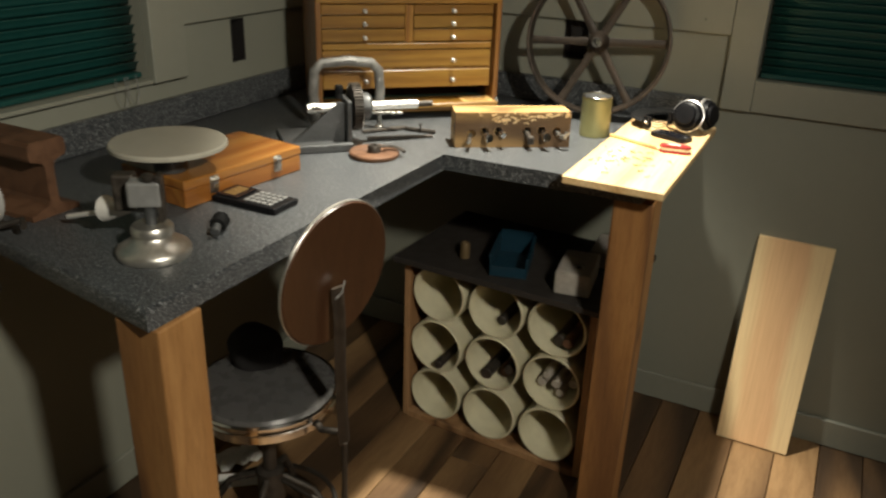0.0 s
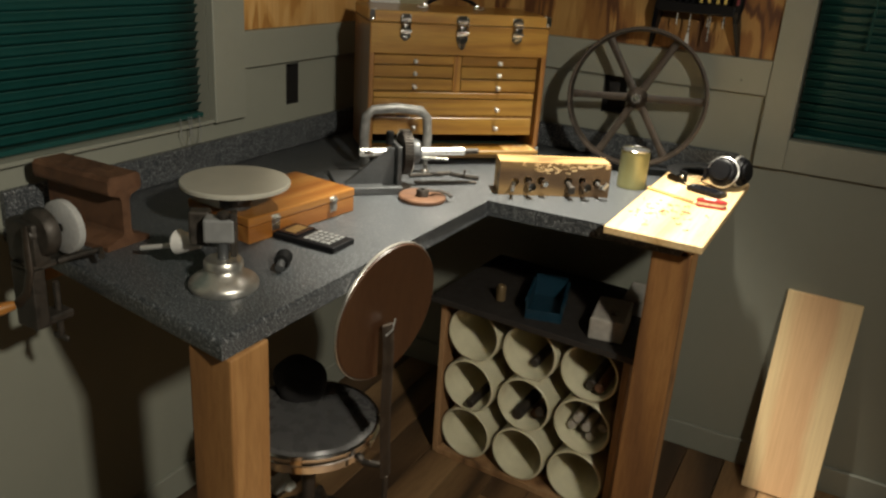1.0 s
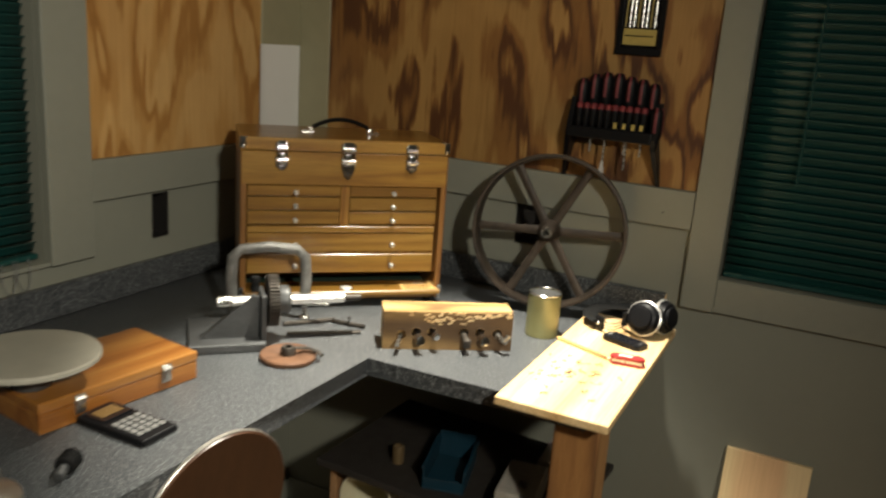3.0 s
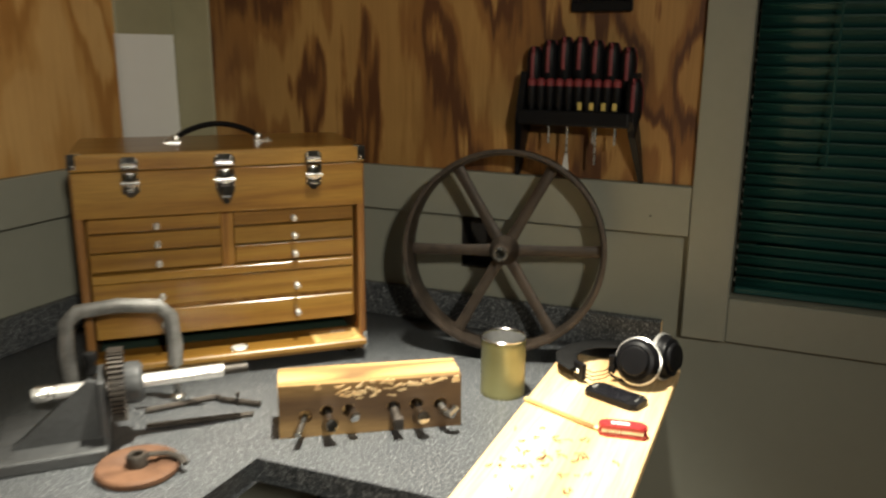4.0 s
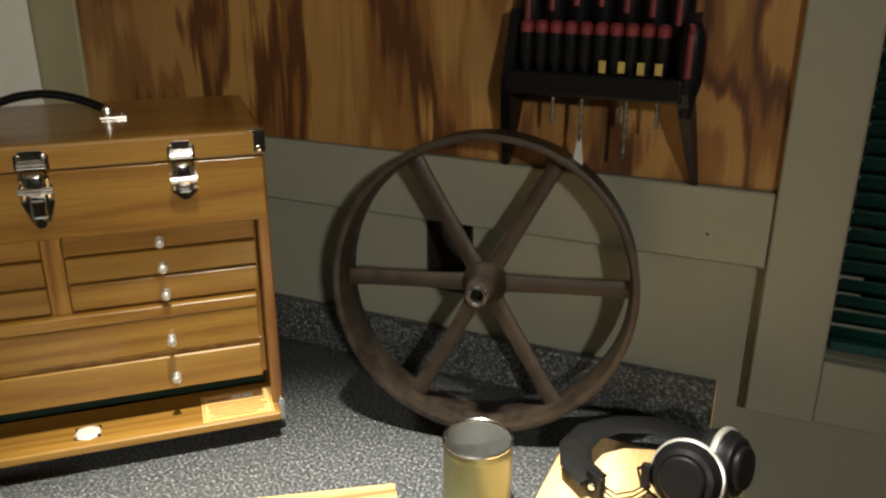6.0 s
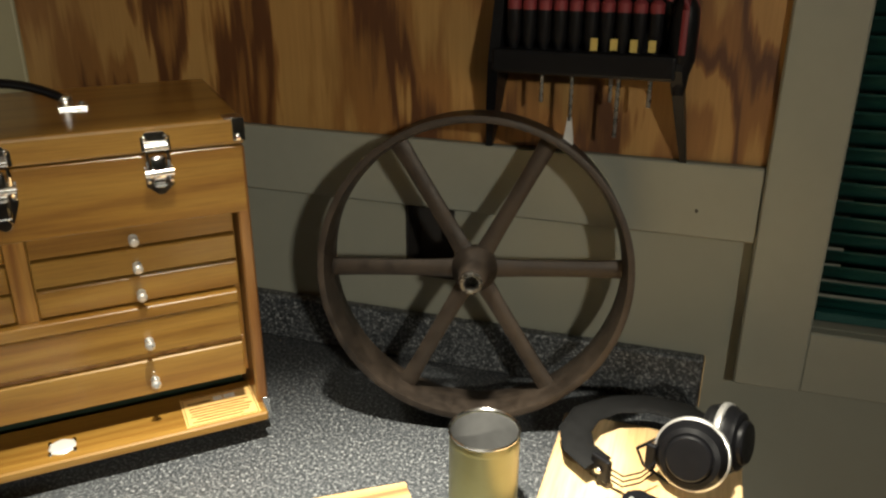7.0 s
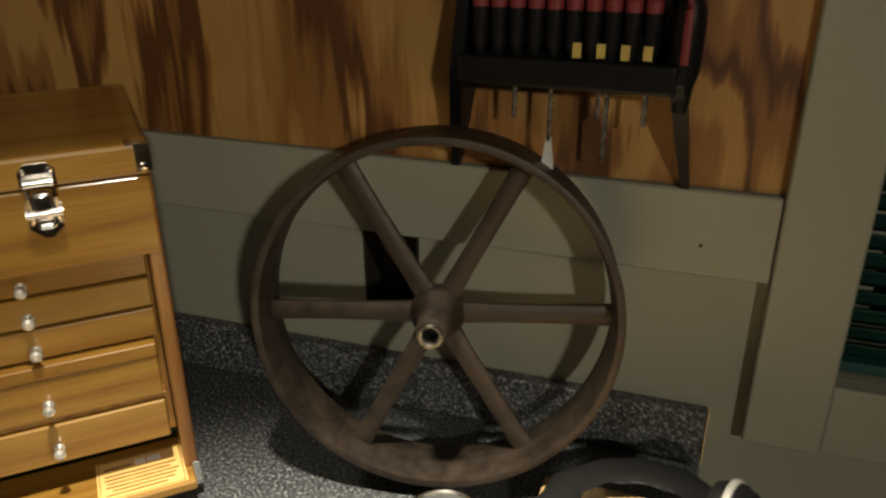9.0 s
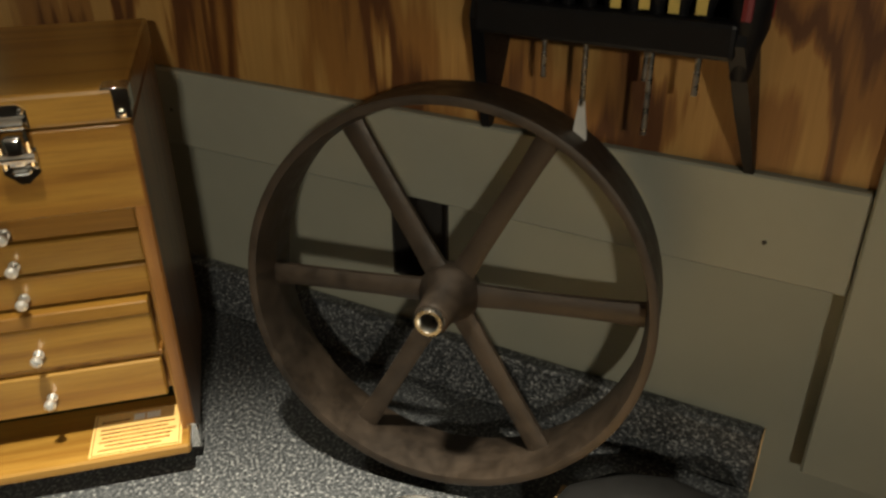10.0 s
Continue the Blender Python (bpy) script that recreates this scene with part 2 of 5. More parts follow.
OLDBRASS = plain("old_brass", (0.17, 0.115, 0.055), 0.45, 0.4, spots=60)
AMBER = plain("amber_screen", (0.16, 0.10, 0.04), 0.25)
WHITE = plain("white_print", (0.82, 0.80, 0.74), 0.5, amount=0.03)
BLUE = plain("blue_plastic", (0.005, 0.028, 0.046), 0.4)
SCREEN = plain("dark_glass", (0.008, 0.008, 0.010), 0.12, amount=0.1, strength=0.0)
SHELFW = plain("dark_shelf", (0.022, 0.018, 0.015), 0.7, spots=30)
STONE = plain("grindstone", (0.36, 0.355, 0.34), 0.85, spots=200, strength=0.4)
CONCRETE = plain("grey_block", (0.34, 0.31, 0.27), 0.85, spots=80, strength=0.5)
SEATTOP = plain("seat_vinyl", (0.085, 0.082, 0.080), 0.28, spots=30, amount=0.3)
CLOTH = plain("black_cloth", (0.014, 0.012, 0.012), 0.95, spots=180, amount=0.4, strength=0.5)
GLASS = glassy("window_glass")


# ---- building blocks ----
def mesh_ob(name, bm, mat, smooth=False):
    me = bpy.data.meshes.new(name)
    bmesh.ops.recalc_face_normals(bm, faces=bm.faces[:])
    bm.to_mesh(me)
    bm.free()
    if mat:
        me.materials.append(mat)
    if smooth:
        for p in me.polygons:
            p.use_smooth = True
        me.set_sharp_from_angle(angle=radians(38))
    return new(name, me)


def part(name, bm, material, parent, label="", smooth=False):
    ob = mesh_ob(name, bm, material, smooth)
    ob.parent = parent
    if label:
        ob["label"] = label
    return ob


def thing(name, place, label, category, group="", kind="", rz=0):
    ob = new(name)
    ob.empty_display_size = 0.05
    ob.matrix_world = pose(*place, 0, 0, rz)
    return tagged(ob, label, category, group, kind)


def box(bm, x0, x1, y0, y1, z0, z1, bevel=0.0, segs=1, m=None):
    """Adds a box, its edges rounded by bevel."""
    vs = [bm.verts.new((x, y, z)) for x in (x0, x1) for y in (y0, y1) for z in (z0, z1)]
    fs = [bm.faces.new([vs[i] for i in q]) for q in ((0, 1, 3, 2), (4, 6, 7, 5), (0, 4, 5, 1), (2, 3, 7, 6), (0, 2, 6, 4), (1, 5, 7, 3))]
    if bevel:
        es = list({e for f in fs for e in f.edges})
        got = bmesh.ops.bevel(bm, geom=es, offset=bevel, segments=segs, affect="EDGES", profile=0.5)
        vs = list({v for f in got["faces"] for v in f.verts} | {v for v in vs if v.is_valid})
    if m:
        bmesh.ops.transform(bm, matrix=m, verts=vs)
    return bm


def bx(x0, x1, y0, y1, z0, z1, bevel=0.0, segs=1, m=None):
    return box(bmesh.new(), x0, x1, y0, y1, z0, z1, bevel, segs, m)


def lathe(profile, n=32, bm=None, m=None):
    """Turns (radius, height) points round z."""
    bm = bm or bmesh.new()
    rings = []
    allv = []
    for r, z in profile:
        if r < 1e-6:
            ring = [bm.verts.new((0, 0, z))]
        else:
            ring = [bm.verts.new((r * math.cos(2 * math.pi * k / n), r * math.sin(2 * math.pi * k / n), z)) for k in range(n)]
        rings.append(ring)
        allv += ring
    for a, b in zip(rings, rings[1:]):
        for k in range(n):
            if len(a) == 1 and len(b) == 1:
                continue
            if len(a) == 1:
                bm.faces.new((a[0], b[k], b[(k + 1) % n]))
            elif len(b) == 1:
                bm.faces.new((a[k], b[0], a[(k + 1) % n]))
            else:
                bm.faces.new((a[k], b[k], b[(k + 1) % n], a[(k + 1) % n]))
    if m:
        bmesh.ops.transform(bm, matrix=m, verts=allv)
    return bm


def rod(a, b, r, n=16, bm=None, r2=None, bevel=0.0):
    """A capped round bar from a to b."""
    a, b = Vector(a), Vector(b)
    q = (b - a).to_track_quat("Z", "Y").to_matrix().to_4x4()
    h = (b - a).length
    r2 = r if r2 is None else r2
    e = min(bevel, r * 0.6, h * 0.4)
    prof = [(0, 0), (r - e, 0), (r, e), (r2, h - e), (max(0, r2 - e), h), (0, h)] if e else [(0, 0), (r, 0), (r2, h), (0, h)]
    return lathe(prof, n, bm, Matrix.Translation(a) @ q)


def tube(points, r, n=10, bm=None, closed=False, flat=1.0, up=(0, 0, 1)):
    """A round or flattened bar swept along points."""
    bm = bm or bmesh.new()
    pts = [Vector(p) for p in points]
    rings = []
    for i, p in enumerate(pts):
        d = (pts[(i + 1) % len(pts)] - pts[i - 1]) if closed or 0 < i < len(pts) - 1 else (pts[1] - pts[0] if i == 0 else pts[-1] - pts[-2])
        d.normalize()
        u = Vector(up)
        if abs(d.dot(u)) > 0.97:
            u = Vector((1, 0, 0)) if abs(d.x) < 0.9 else Vector((0, 1, 0))
        s = d.cross(u).normalized()
        u = s.cross(d).normalized()
        rings.append([bm.verts.new(p + r * (math.cos(2 * math.pi * k / n) * s + flat * math.sin(2 * math.pi * k / n) * u)) for k in range(n)])
    pairs = list(zip(rings, rings[1:])) + ([(rings[-1], rings[0])] if closed else [])
    for a, b in pairs:
        for k in range(n):
            bm.faces.new((a[k], b[k], b[(k + 1) % n], a[(k + 1) % n]))
    if not closed:
        bm.faces.new(rings[0][::-1])
        bm.faces.new(rings[-1])
    return bm


def extrude_outline(outline, z0, z1, bm=None, m=None):
    """A prism over an outline of (x, y) points."""
    bm = bm or bmesh.new()
    lo = [bm.verts.new((x, y, z0)) for x, y in outline]
    hi = [bm.verts.new((x, y, z1)) for x, y in outline]
    bm.faces.new(lo[::-1])
    bm.faces.new(hi)
    n = len(lo)
    for k in range(n):
        bm.faces.new((lo[k], lo[(k + 1) % n], hi[(k + 1) % n], hi[k]))
    if m:
        bmesh.ops.transform(bm, matrix=m, verts=lo + hi)
    return bm


def arc(cx, cy, r, a0, a1, n=12):
    return [(cx + r * math.cos(radians(a0 + (a1 - a0) * k / n)), cy + r * math.sin(radians(a0 + (a1 - a0) * k / n))) for k in range(n + 1)]


def structure(name, bm, mat, label, category, smooth=False):
    return tagged(mesh_ob(name, bm, mat, smooth), label, category, kind="structure")


# ---- the room ----
RX, RY, RZ = 4.2, -4.2, 2.45
TOP = 0.910
WL = (-1.84, -0.892, 1.040, 1.98)
WR = (1.285, 2.22, 1.046, 1.98)


def wall_boxes(spans, axis, t0, t1):
    bm = bmesh.new()
    for a, b, z0, z1 in spans:
        if axis == "y":
            box(bm, t0, t1, a, b, z0, z1)
        else:
            box(bm, a, b, t0, t1, z0, z1)
    return bm


SOCK_L = (-0.588, -0.534, 1.033, 1.147)
SOCK_R = (0.740, 0.813, 1.042, 1.1615)
spans_l = [(RY, WL[0], 0, RZ), (WL[0], WL[1], 0, WL[2]), (WL[0], WL[1], WL[3], RZ), (WL[1], SOCK_L[0], 0, RZ), (SOCK_L[0], SOCK_L[1], 0, SOCK_L[2]), (SOCK_L[0], SOCK_L[1], SOCK_L[3], RZ), (SOCK_L[1], 0.14, 0, RZ)]
structure("wall_west", wall_boxes(spans_l, "y", -0.14, 0.0), WALL, "grey-green painted wall with a window opening", "wall")
spans_b = [(0.0, SOCK_R[0], 0, RZ), (SOCK_R[0], SOCK_R[1], 0, SOCK_R[2]), (SOCK_R[0], SOCK_R[1], SOCK_R[3], RZ), (SOCK_R[1], WR[0], 0, RZ), (WR[0], WR[1], 0, WR[2]), (WR[0], WR[1], WR[3], RZ), (WR[1], RX, 0, RZ)]
structure("wall_north", wall_boxes(spans_b, "x", 0.0, 0.14), WALL, "grey-green painted wall with a window opening", "wall")
structure("wall_east", bx(RX, RX + 0.14, RY, 0.14, 0, RZ), WALL, "grey-green painted plain wall", "wall")
structure("wall_south", bx(-0.14, RX + 0.14, RY - 0.14, RY, 0, RZ), WALL, "grey-green painted plain wall", "wall")
structure("ceiling", bx(-0.14, RX + 0.14, RY - 0.14, 0.14, RZ, RZ + 0.1), CEIL, "off-white painted ceiling", "ceiling")
floor = structure("floor", bx(-0.14, RX + 0.14, RY - 0.14, 0.14, -0.12, -0.019), SHELFW, "worn dark brown wooden plank floor", "floor")

# back boxes in the two cut-outs
for nm, bm in (("socket_box", bx(-0.055, -0.05, *SOCK_L[:2], *SOCK_L[2:])), ("socket_box", bx(*SOCK_R[:2], 0.05, 0.055, *SOCK_R[2:]))):
    s = tagged(mesh_ob(nm, bm, BLACKHOLE), "empty black socket box cut into the wall", "socket box", "socket boxes in the walls")
# rims of the boxes
for s, (a, b, z0, z1), ax in ((0, SOCK_L, "y"), (1, SOCK_R, "x")):
    bm = bmesh.new()
    for (p, q, u, v) in ((a, a + 0.003, z0, z1), (b - 0.003, b, z0, z1), (a + 0.003, b - 0.003, z0, z0 + 0.003), (a + 0.003, b - 0.003, z1 - 0.003, z1)):
        if ax == "y":
            box(bm, -0.05, 0.001, p, q, u, v)
        else:
            box(bm, p, q, -0.001, 0.05, u, v)
    part("rim", bm, BLACKHOLE, [o for o in bpy.data.objects if o.name.startswith("socket_box")][s])

# trim rails, plywood fields, corner batten
Z_RAIL = (1.155, 1.250)
structure("trim_1", bx(0.0, 0.019, -0.783, -0.019, *Z_RAIL, 0.002), TRIM, "grey-green painted trim rail", "trim")
structure("trim_2", bx(0.019, 1.204, -0.019, 0.0, *Z_RAIL, 0.002), TRIM, "grey-green painted trim rail", "trim")
structure("wall_panel_1", bx(0.0, 0.010, -0.779, -0.192, Z_RAIL[1] + 0.001, RZ - 0.01), PLY_L, "golden flame-grained plywood panel", "wall panel")
structure("wall_panel_2", bx(0.118, 1.206, -0.010, 0.0, Z_RAIL[1] + 0.001, RZ - 0.01), PLY_B, "dark-stained flame-grained plywood panel", "wall panel")
structure("trim_3", bx(0.0, 0.014, -0.191, -0.015, Z_RAIL[1] + 0.001, RZ - 0.01, 0.002), CORNER, "pale yellow-green painted corner batten", "trim")
structure("trim_4", bx(0.0, 0.117, -0.015, 0.0, Z_RAIL[1] + 0.001, RZ - 0.01, 0.002), CORNER, "pale yellow-green painted corner batten", "trim")
structure("baseboard_1", bx(0.012, RX, -0.014, 0.0, 0, 0.088, 0.003), TRIM, "grey-green painted baseboard", "baseboard")
structure("baseboard_2", bx(0.0, 0.012, RY, -0.014, 0, 0.088, 0.003), TRIM, "grey-green painted baseboard", "baseboard")


def window(name, along, lo, hi, z0, z1, casing, under, label):
    """A cased window with frame, glass and a closed dark green slatted blind. along: y for the west wall, x for the north wall."""
    w = tagged(new(name), label, "window", kind="structure")

    def bb(a, b, d0, d1, u, v, bev=0.0):
        # d: depth into the room
        return bx(d0, d1, a, b, u, v, bev) if along == "y" else bx(a, b, -d1, -d0, u, v, bev)
    part("casing", bb(lo - casing, lo, 0, 0.025, z0 - under, z1 + casing, 0.002), TRIM, w)
    part("casing", bb(hi, hi + casing, 0, 0.025, z0 - under, z1 + casing, 0.002), TRIM, w)
    part("casing", bb(lo, hi, 0, 0.020, z1, z1 + casing, 0.002), TRIM, w)
    part("casing", bb(lo, hi, 0, 0.020, z0 - under, z0, 0.002), TRIM, w)
    for p, q, u, v in ((lo, hi, z0, z0 + 0.035), (lo, hi, z1 - 0.035, z1), (lo, lo + 0.035, z0 + 0.035, z1 - 0.035), (hi - 0.035, hi, z0 + 0.035, z1 - 0.035), (lo + 0.035, hi - 0.035, (z0 + z1) / 2 - 0.015, (z0 + z1) / 2 + 0.015)):
        part("window_frame", bb(p, q, -0.11, -0.07, u, v, 0.002), TRIM, w)
    pane = part("pane", bb(lo + 0.035, hi - 0.035, -0.092, -0.088, z0 + 0.035, z1 - 0.035), GLASS, w)
    blind = part("blind", bb(lo + 0.006, hi - 0.006, -0.040, -0.012, z1 - 0.035, z1 - 0.004, 0.003), GREEN, w, "dark green closed slatted blind")
    return w, blind, bb


def curved_slat(along, length, wide=0.025, tilt=62, thick=0.0008):
    """One bowed slat, its run along x or y, tilted shut."""
    bm = bmesh.new()
    n, rows = 5, []
    for s in (1, -1):
        for k in range(n):
            u = -0.5 + k / (n - 1)
            a, c = u * wide, 0.0022 * (1 - (2 * u) ** 2) + s * thick / 2
            ca, sa = math.cos(radians(tilt)), math.sin(radians(tilt))
            d, z = a * ca - c * sa, a * sa + c * ca
            row = []
            for e in np.linspace(-0.5, 0.5, 9):
                row.append(bm.verts.new((d, e * length, z) if along == "y" else (e * length, -d, z)))
            rows.append(row)
    order = rows[:n] + rows[n:][::-1]
    for i in range(len(order)):
        a, b = order[i], order[(i + 1) % len(order)]
        for k in range(8):
            bm.faces.new((a[k], a[k + 1], b[k + 1], b[k]))
    bm.faces.new([r[0] for r in order][::-1])
    bm.faces.new([r[-1] for r in order])
    me = bpy.data.meshes.new("slat")
    bmesh.ops.recalc_face_normals(bm, faces=bm.faces[:])
    bm.to_mesh(me)
    bm.free()
    me.materials.append(GREEN)
    for p in me.polygons:
        p.use_smooth = True
    return me


def hang_blind(w, blind, bb, along, lo, hi, z0, z1, pitch=0.0215, tilts=(62, 62)):
    me = curved_slat(along, hi - lo - 0.012, tilt=tilts[0])
    z, k = z1 - 0.05, 0
    while z > z0 + 0.022:
        s = new("slat", me)
        s.parent = blind
        jog = random.uniform(-0.0012, 0.0012)
        mid = (lo + hi) / 2
        s.matrix_local = (pose(-0.024 + jog, mid, z, 0, random.uniform(-2.5, 2.5), 0) if along == "y" else pose(mid, 0.024 + jog, z, random.uniform(-2.5, 2.5), 0, 0)) @ pose(0, 0, 0, random.uniform(-0.12, 0.12) if along == "y" else 0, 0 if along == "y" else random.uniform(-0.12, 0.12), 0)
        z -= pitch
        k += 1
    part("bottom_rail", bb(lo + 0.006, hi - 0.006, -0.036, -0.012, z0 + 0.003, z0 + 0.015, 0.002), GREEN, blind)


w1 = window("window_1", "y", *WL, 0.112, 0.010, "grey-green cased window with closed dark green blinds")
hang_blind(*w1, "y", *WL)
w2 = window("window_2", "x", *WR, 0.080, 0.085, "grey-green cased window with closed dark green blinds")
hang_blind(*w2, "x", *WR)
# outside: night
structure("backdrop", bx(-0.5, -0.45, -2.4, -0.4, 0.6, 2.4), BLACKHOLE, "dark night outside the window", "backdrop")
structure("backdrop", bx(0.9, 2.7, 0.45, 0.5, 0.6, 2.4), BLACKHOLE, "dark night outside the window", "backdrop")
# cords of the blinds
wand = bmesh.new()
tube([(1.42, -0.004, 1.93), (1.418, -0.006, 1.6), (1.421, -0.005, 1.30)], 0.0022, 6, wand)
part("wand", wand, GREEN, w2[0], "thin dark green blind wand", True)
for dy in (0.0, 0.035):
    c = tube([(0.020, -1.008 + dy, 1.06), (0.0225, -1.010 + dy, 1.02), (0.0235, -1.0 + dy, 0.995), (0.0235, -0.988 + dy, 0.993), (0.0225, -0.980 + dy, 1.015), (0.020, -0.982 + dy, 1.06)], 0.0011, 5)
    part("cord_loop", c, GREY, w1[0], "thin looped blind cord", True)

# ---- workbench ----
CX, CY, CYW, CB = 0.684, -1.588, -1.472, -0.662
top_thing = thing("countertop", (0, 0, TOP), "dark grey speckled laminate corner worktop", "countertop")


def slab(outline, z0, z1, r=0.009):
    bm = extrude_outline(outline, z0, z1)
    es = [e for e in bm.edges if abs(e.verts[0].co.z - e.verts[1].co.z) < 1e-5]
    bmesh.ops.bevel(bm, geom=es, offset=r, segments=3, affect="EDGES", profile=0.5)
    return bm


part("worktop", slab([(0.0, 0.0), (0.0, CYW), (CX, CY), (CX, CB), (1.166, CB), (1.166, 0.0)], -0.038, 0.0), LAM, top_thing, smooth=True)
part("backsplash", bx(0.0, 0.019, CYW, -0.019, 0.0005, 0.074, 0.004, 2), LAM, top_thing)
part("backsplash", bx(0.0, 1.166, -0.019, 0.0, 0.0005, 0.074, 0.004, 2), LAM, top_thing)
part("cut_end", bx(1.1662, 1.1672, -0.018, -0.001, 0.002, 0.072), BOARD, top_thing, "raw chipboard end of the backsplash")


def post(x0, y0, label):
    p = thing("bench_post", (x0 + 0.045, y0 + 0.045, 0), label, "post", "posts under the bench")
    part("post", bx(-0.045, 0.045, -0.045, 0.045, 0, TOP - 0.0385, 0.004, 2), POST, p)
    return p


post(0.597, -1.572, "rough orange-brown timber post under the worktop's end")
post(1.098, -0.642, "rough orange-brown timber post under the worktop's end")
# ledgers that carry the back of the worktop
structure("ledger", bx(0.0, 0.038, CYW + 0.02, -0.04, TOP - 0.128, TOP - 0.039, 0.002), POST, "timber ledger under the worktop", "ledger")
structure("ledger", bx(0.038, 1.15, -0.038, 0.0, TOP - 0.128, TOP - 0.039, 0.002), POST, "timber ledger under the worktop", "ledger")

wb = thing("wooden_board", (1.111, -0.415, TOP), "pale varnished wooden board lying on the worktop's end", "board")
part("board", bx(-0.110, 0.108, -0.308, 0.303, 0.0008, 0.019, 0.002), BOARD, wb)

# leaning plank
lean = math.atan2(0.106, 0.612)
pl = thing("leaning_plank", (1.472, -0.125, 0.0), "pale knotty pine plank leaning against the wall", "plank")
pl.matrix_world = pose(1.472, -0.125, 0.004, -math.degrees(lean), 0, 0)
part("plank", bx(-0.100, 0.100, 0, 0.019, 0, 0.625, 0.0015), PLANK, pl)

# ---- pipe rack under the bench ----
rk = thing("pipe_rack", (0.492, -0.490, 0), "wooden rack of nine cream plastic pipes under the bench", "pipe rack", rz=-3)
PW, PH, PD = 0.575, 0.521, 0.40
part("side_board", bx(0, 0.018, 0, PD, 0, PH, 0.0015), RACKW, rk)
part("side_board", bx(PW - 0.018, PW, 0, PD, 0, PH, 0.0015), RACKW, rk)
part("bottom_board", bx(0.018, PW - 0.018, -0.004, PD, 0.0, 0.020, 0.0015), RACKW, rk)
part("back_board", bx(0.018, PW - 0.018, PD - 0.012, PD, 0.020, PH), SHELFW, rk)
part("top_board", bx(-0.02, PW + 0.03, -0.032, PD, PH, PH + 0.018, 0.0015), SHELFW, rk, "dark shelf board")
PR = 0.0828
for r in range(3):
    for c in range(3):
        x = 0.018 + (PW - 0.036) * (c + 0.5) / 3
        z = 0.0205 + PR + r * 0.1665
        part("pipe", lathe([(PR - 0.0065, 0.36), (PR - 0.0065, 0.002), (PR - 0.005, 0), (PR - 0.002, 0), (PR, 0.002), (PR, 0.36), (PR - 0.0065, 0.36)], 40, None, pose(x, 0.001 + random.uniform(0, 0.006), z, -90, 0, 0)), PVC, rk, smooth=True)

# ---- tool chest ----
ch = thing("tool_chest", (0.456, -0.411, TOP), "golden oak machinist's tool chest with ten small drawers", "tool chest", rz=43)
# x along the front (right is +), y to the back, front face at y = 0
HW, CD, CH = 0.25, 0.258, 0.410
for fxx in (-0.225, 0.225):
    for fyy in (0.03, 0.225):
        part("foot", lathe([(0, 0.0003), (0.011, 0.0003), (0.012, 0.003), (0.010, 0.0125), (0, 0.0125)], 16, None, pose(fxx, fyy, 0)), RUBBER, ch, "black rubber foot", True)
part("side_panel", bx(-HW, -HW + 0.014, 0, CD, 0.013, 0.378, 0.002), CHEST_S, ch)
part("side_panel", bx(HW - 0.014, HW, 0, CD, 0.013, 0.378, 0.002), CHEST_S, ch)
part("back_panel", bx(-HW + 0.014, HW - 0.014, CD - 0.01, CD, 0.024, 0.378), CHEST, ch)
part("bottom_panel", bx(-HW + 0.014, HW - 0.014, 0.004, CD - 0.011, 0.013, 0.0255, 0.002), CHEST, ch)
part("felt", bx(-HW + 0.015, HW - 0.015, 0.006, 0.15, 0.0257, 0.029), FELT, ch, "dark green felt lining")
part("till_front", bx(-HW + 0.002, HW - 0.002, -0.0006, 0.014, 0.2995, 0.3785, 0.0015), CHEST, ch)
lid = part("lid", bx(-HW - 0.001, HW + 0.001, -0.0015, CD + 0.001, 0.3800, CH, 0.004, 2), CHEST, ch)
part("inner_case", bx(-HW + 0.015, HW - 0.015, 0.034, CD - 0.011, 0.074, 0.3785), CHEST_V, ch)
part("stile", bx(-0.011, 0.011, 0.022, 0.0335, 0.196, 0.2990, 0.001), CHEST_V, ch)


def drawer(x0, x1, z0, z1, knobs, y0=0.013, drop=0.0):
    d = part("drawer", bx(x0, x1, y0, y0 + 0.017, z0, z1, 0.0015), CHEST, ch)
    for kx in knobs:
        kz = (z0 + z1) / 2 - drop
        part("knob", lathe([(0, 0.0165), (0.003, 0.0165), (0.0056, 0.0143), (0.0056, 0.0113), (0.0030, 0.0075), (0.0025, 0.003), (0.0052, 0.0012), (0.0052, 0.0), (0, 0)], 16, None, pose(kx, y0 - 0.0002, kz, 90, 0, 0)), POLISH, d, smooth=True)


for z0, z1 in ((0.2695, 0.2985), (0.2350, 0.2660), (0.1995, 0.2315)):
    drawer(-0.233, -0.012, z0, z1, (-0.120,), 0.021, 0.005)
    drawer(0.012, 0.233, z0, z1, (0.120,), 0.021, 0.005)
part("rail", bx(-0.233, 0.228, 0.011, 0.0335, 0.1815, 0.1960, 0.001), CHEST, ch)
drawer(-0.233, 0.228, 0.1330, 0.1795, (-0.119, 0.120), 0.013, 0.005)
drawer(-0.233, 0.228, 0.0790, 0.1255, (-0.119, 0.120), 0.013, 0.004)
part("rail", bx(-0.233, 0.231, 0.018, 0.0335, 0.1258, 0.1327, 0.001), CHEST_V, ch)
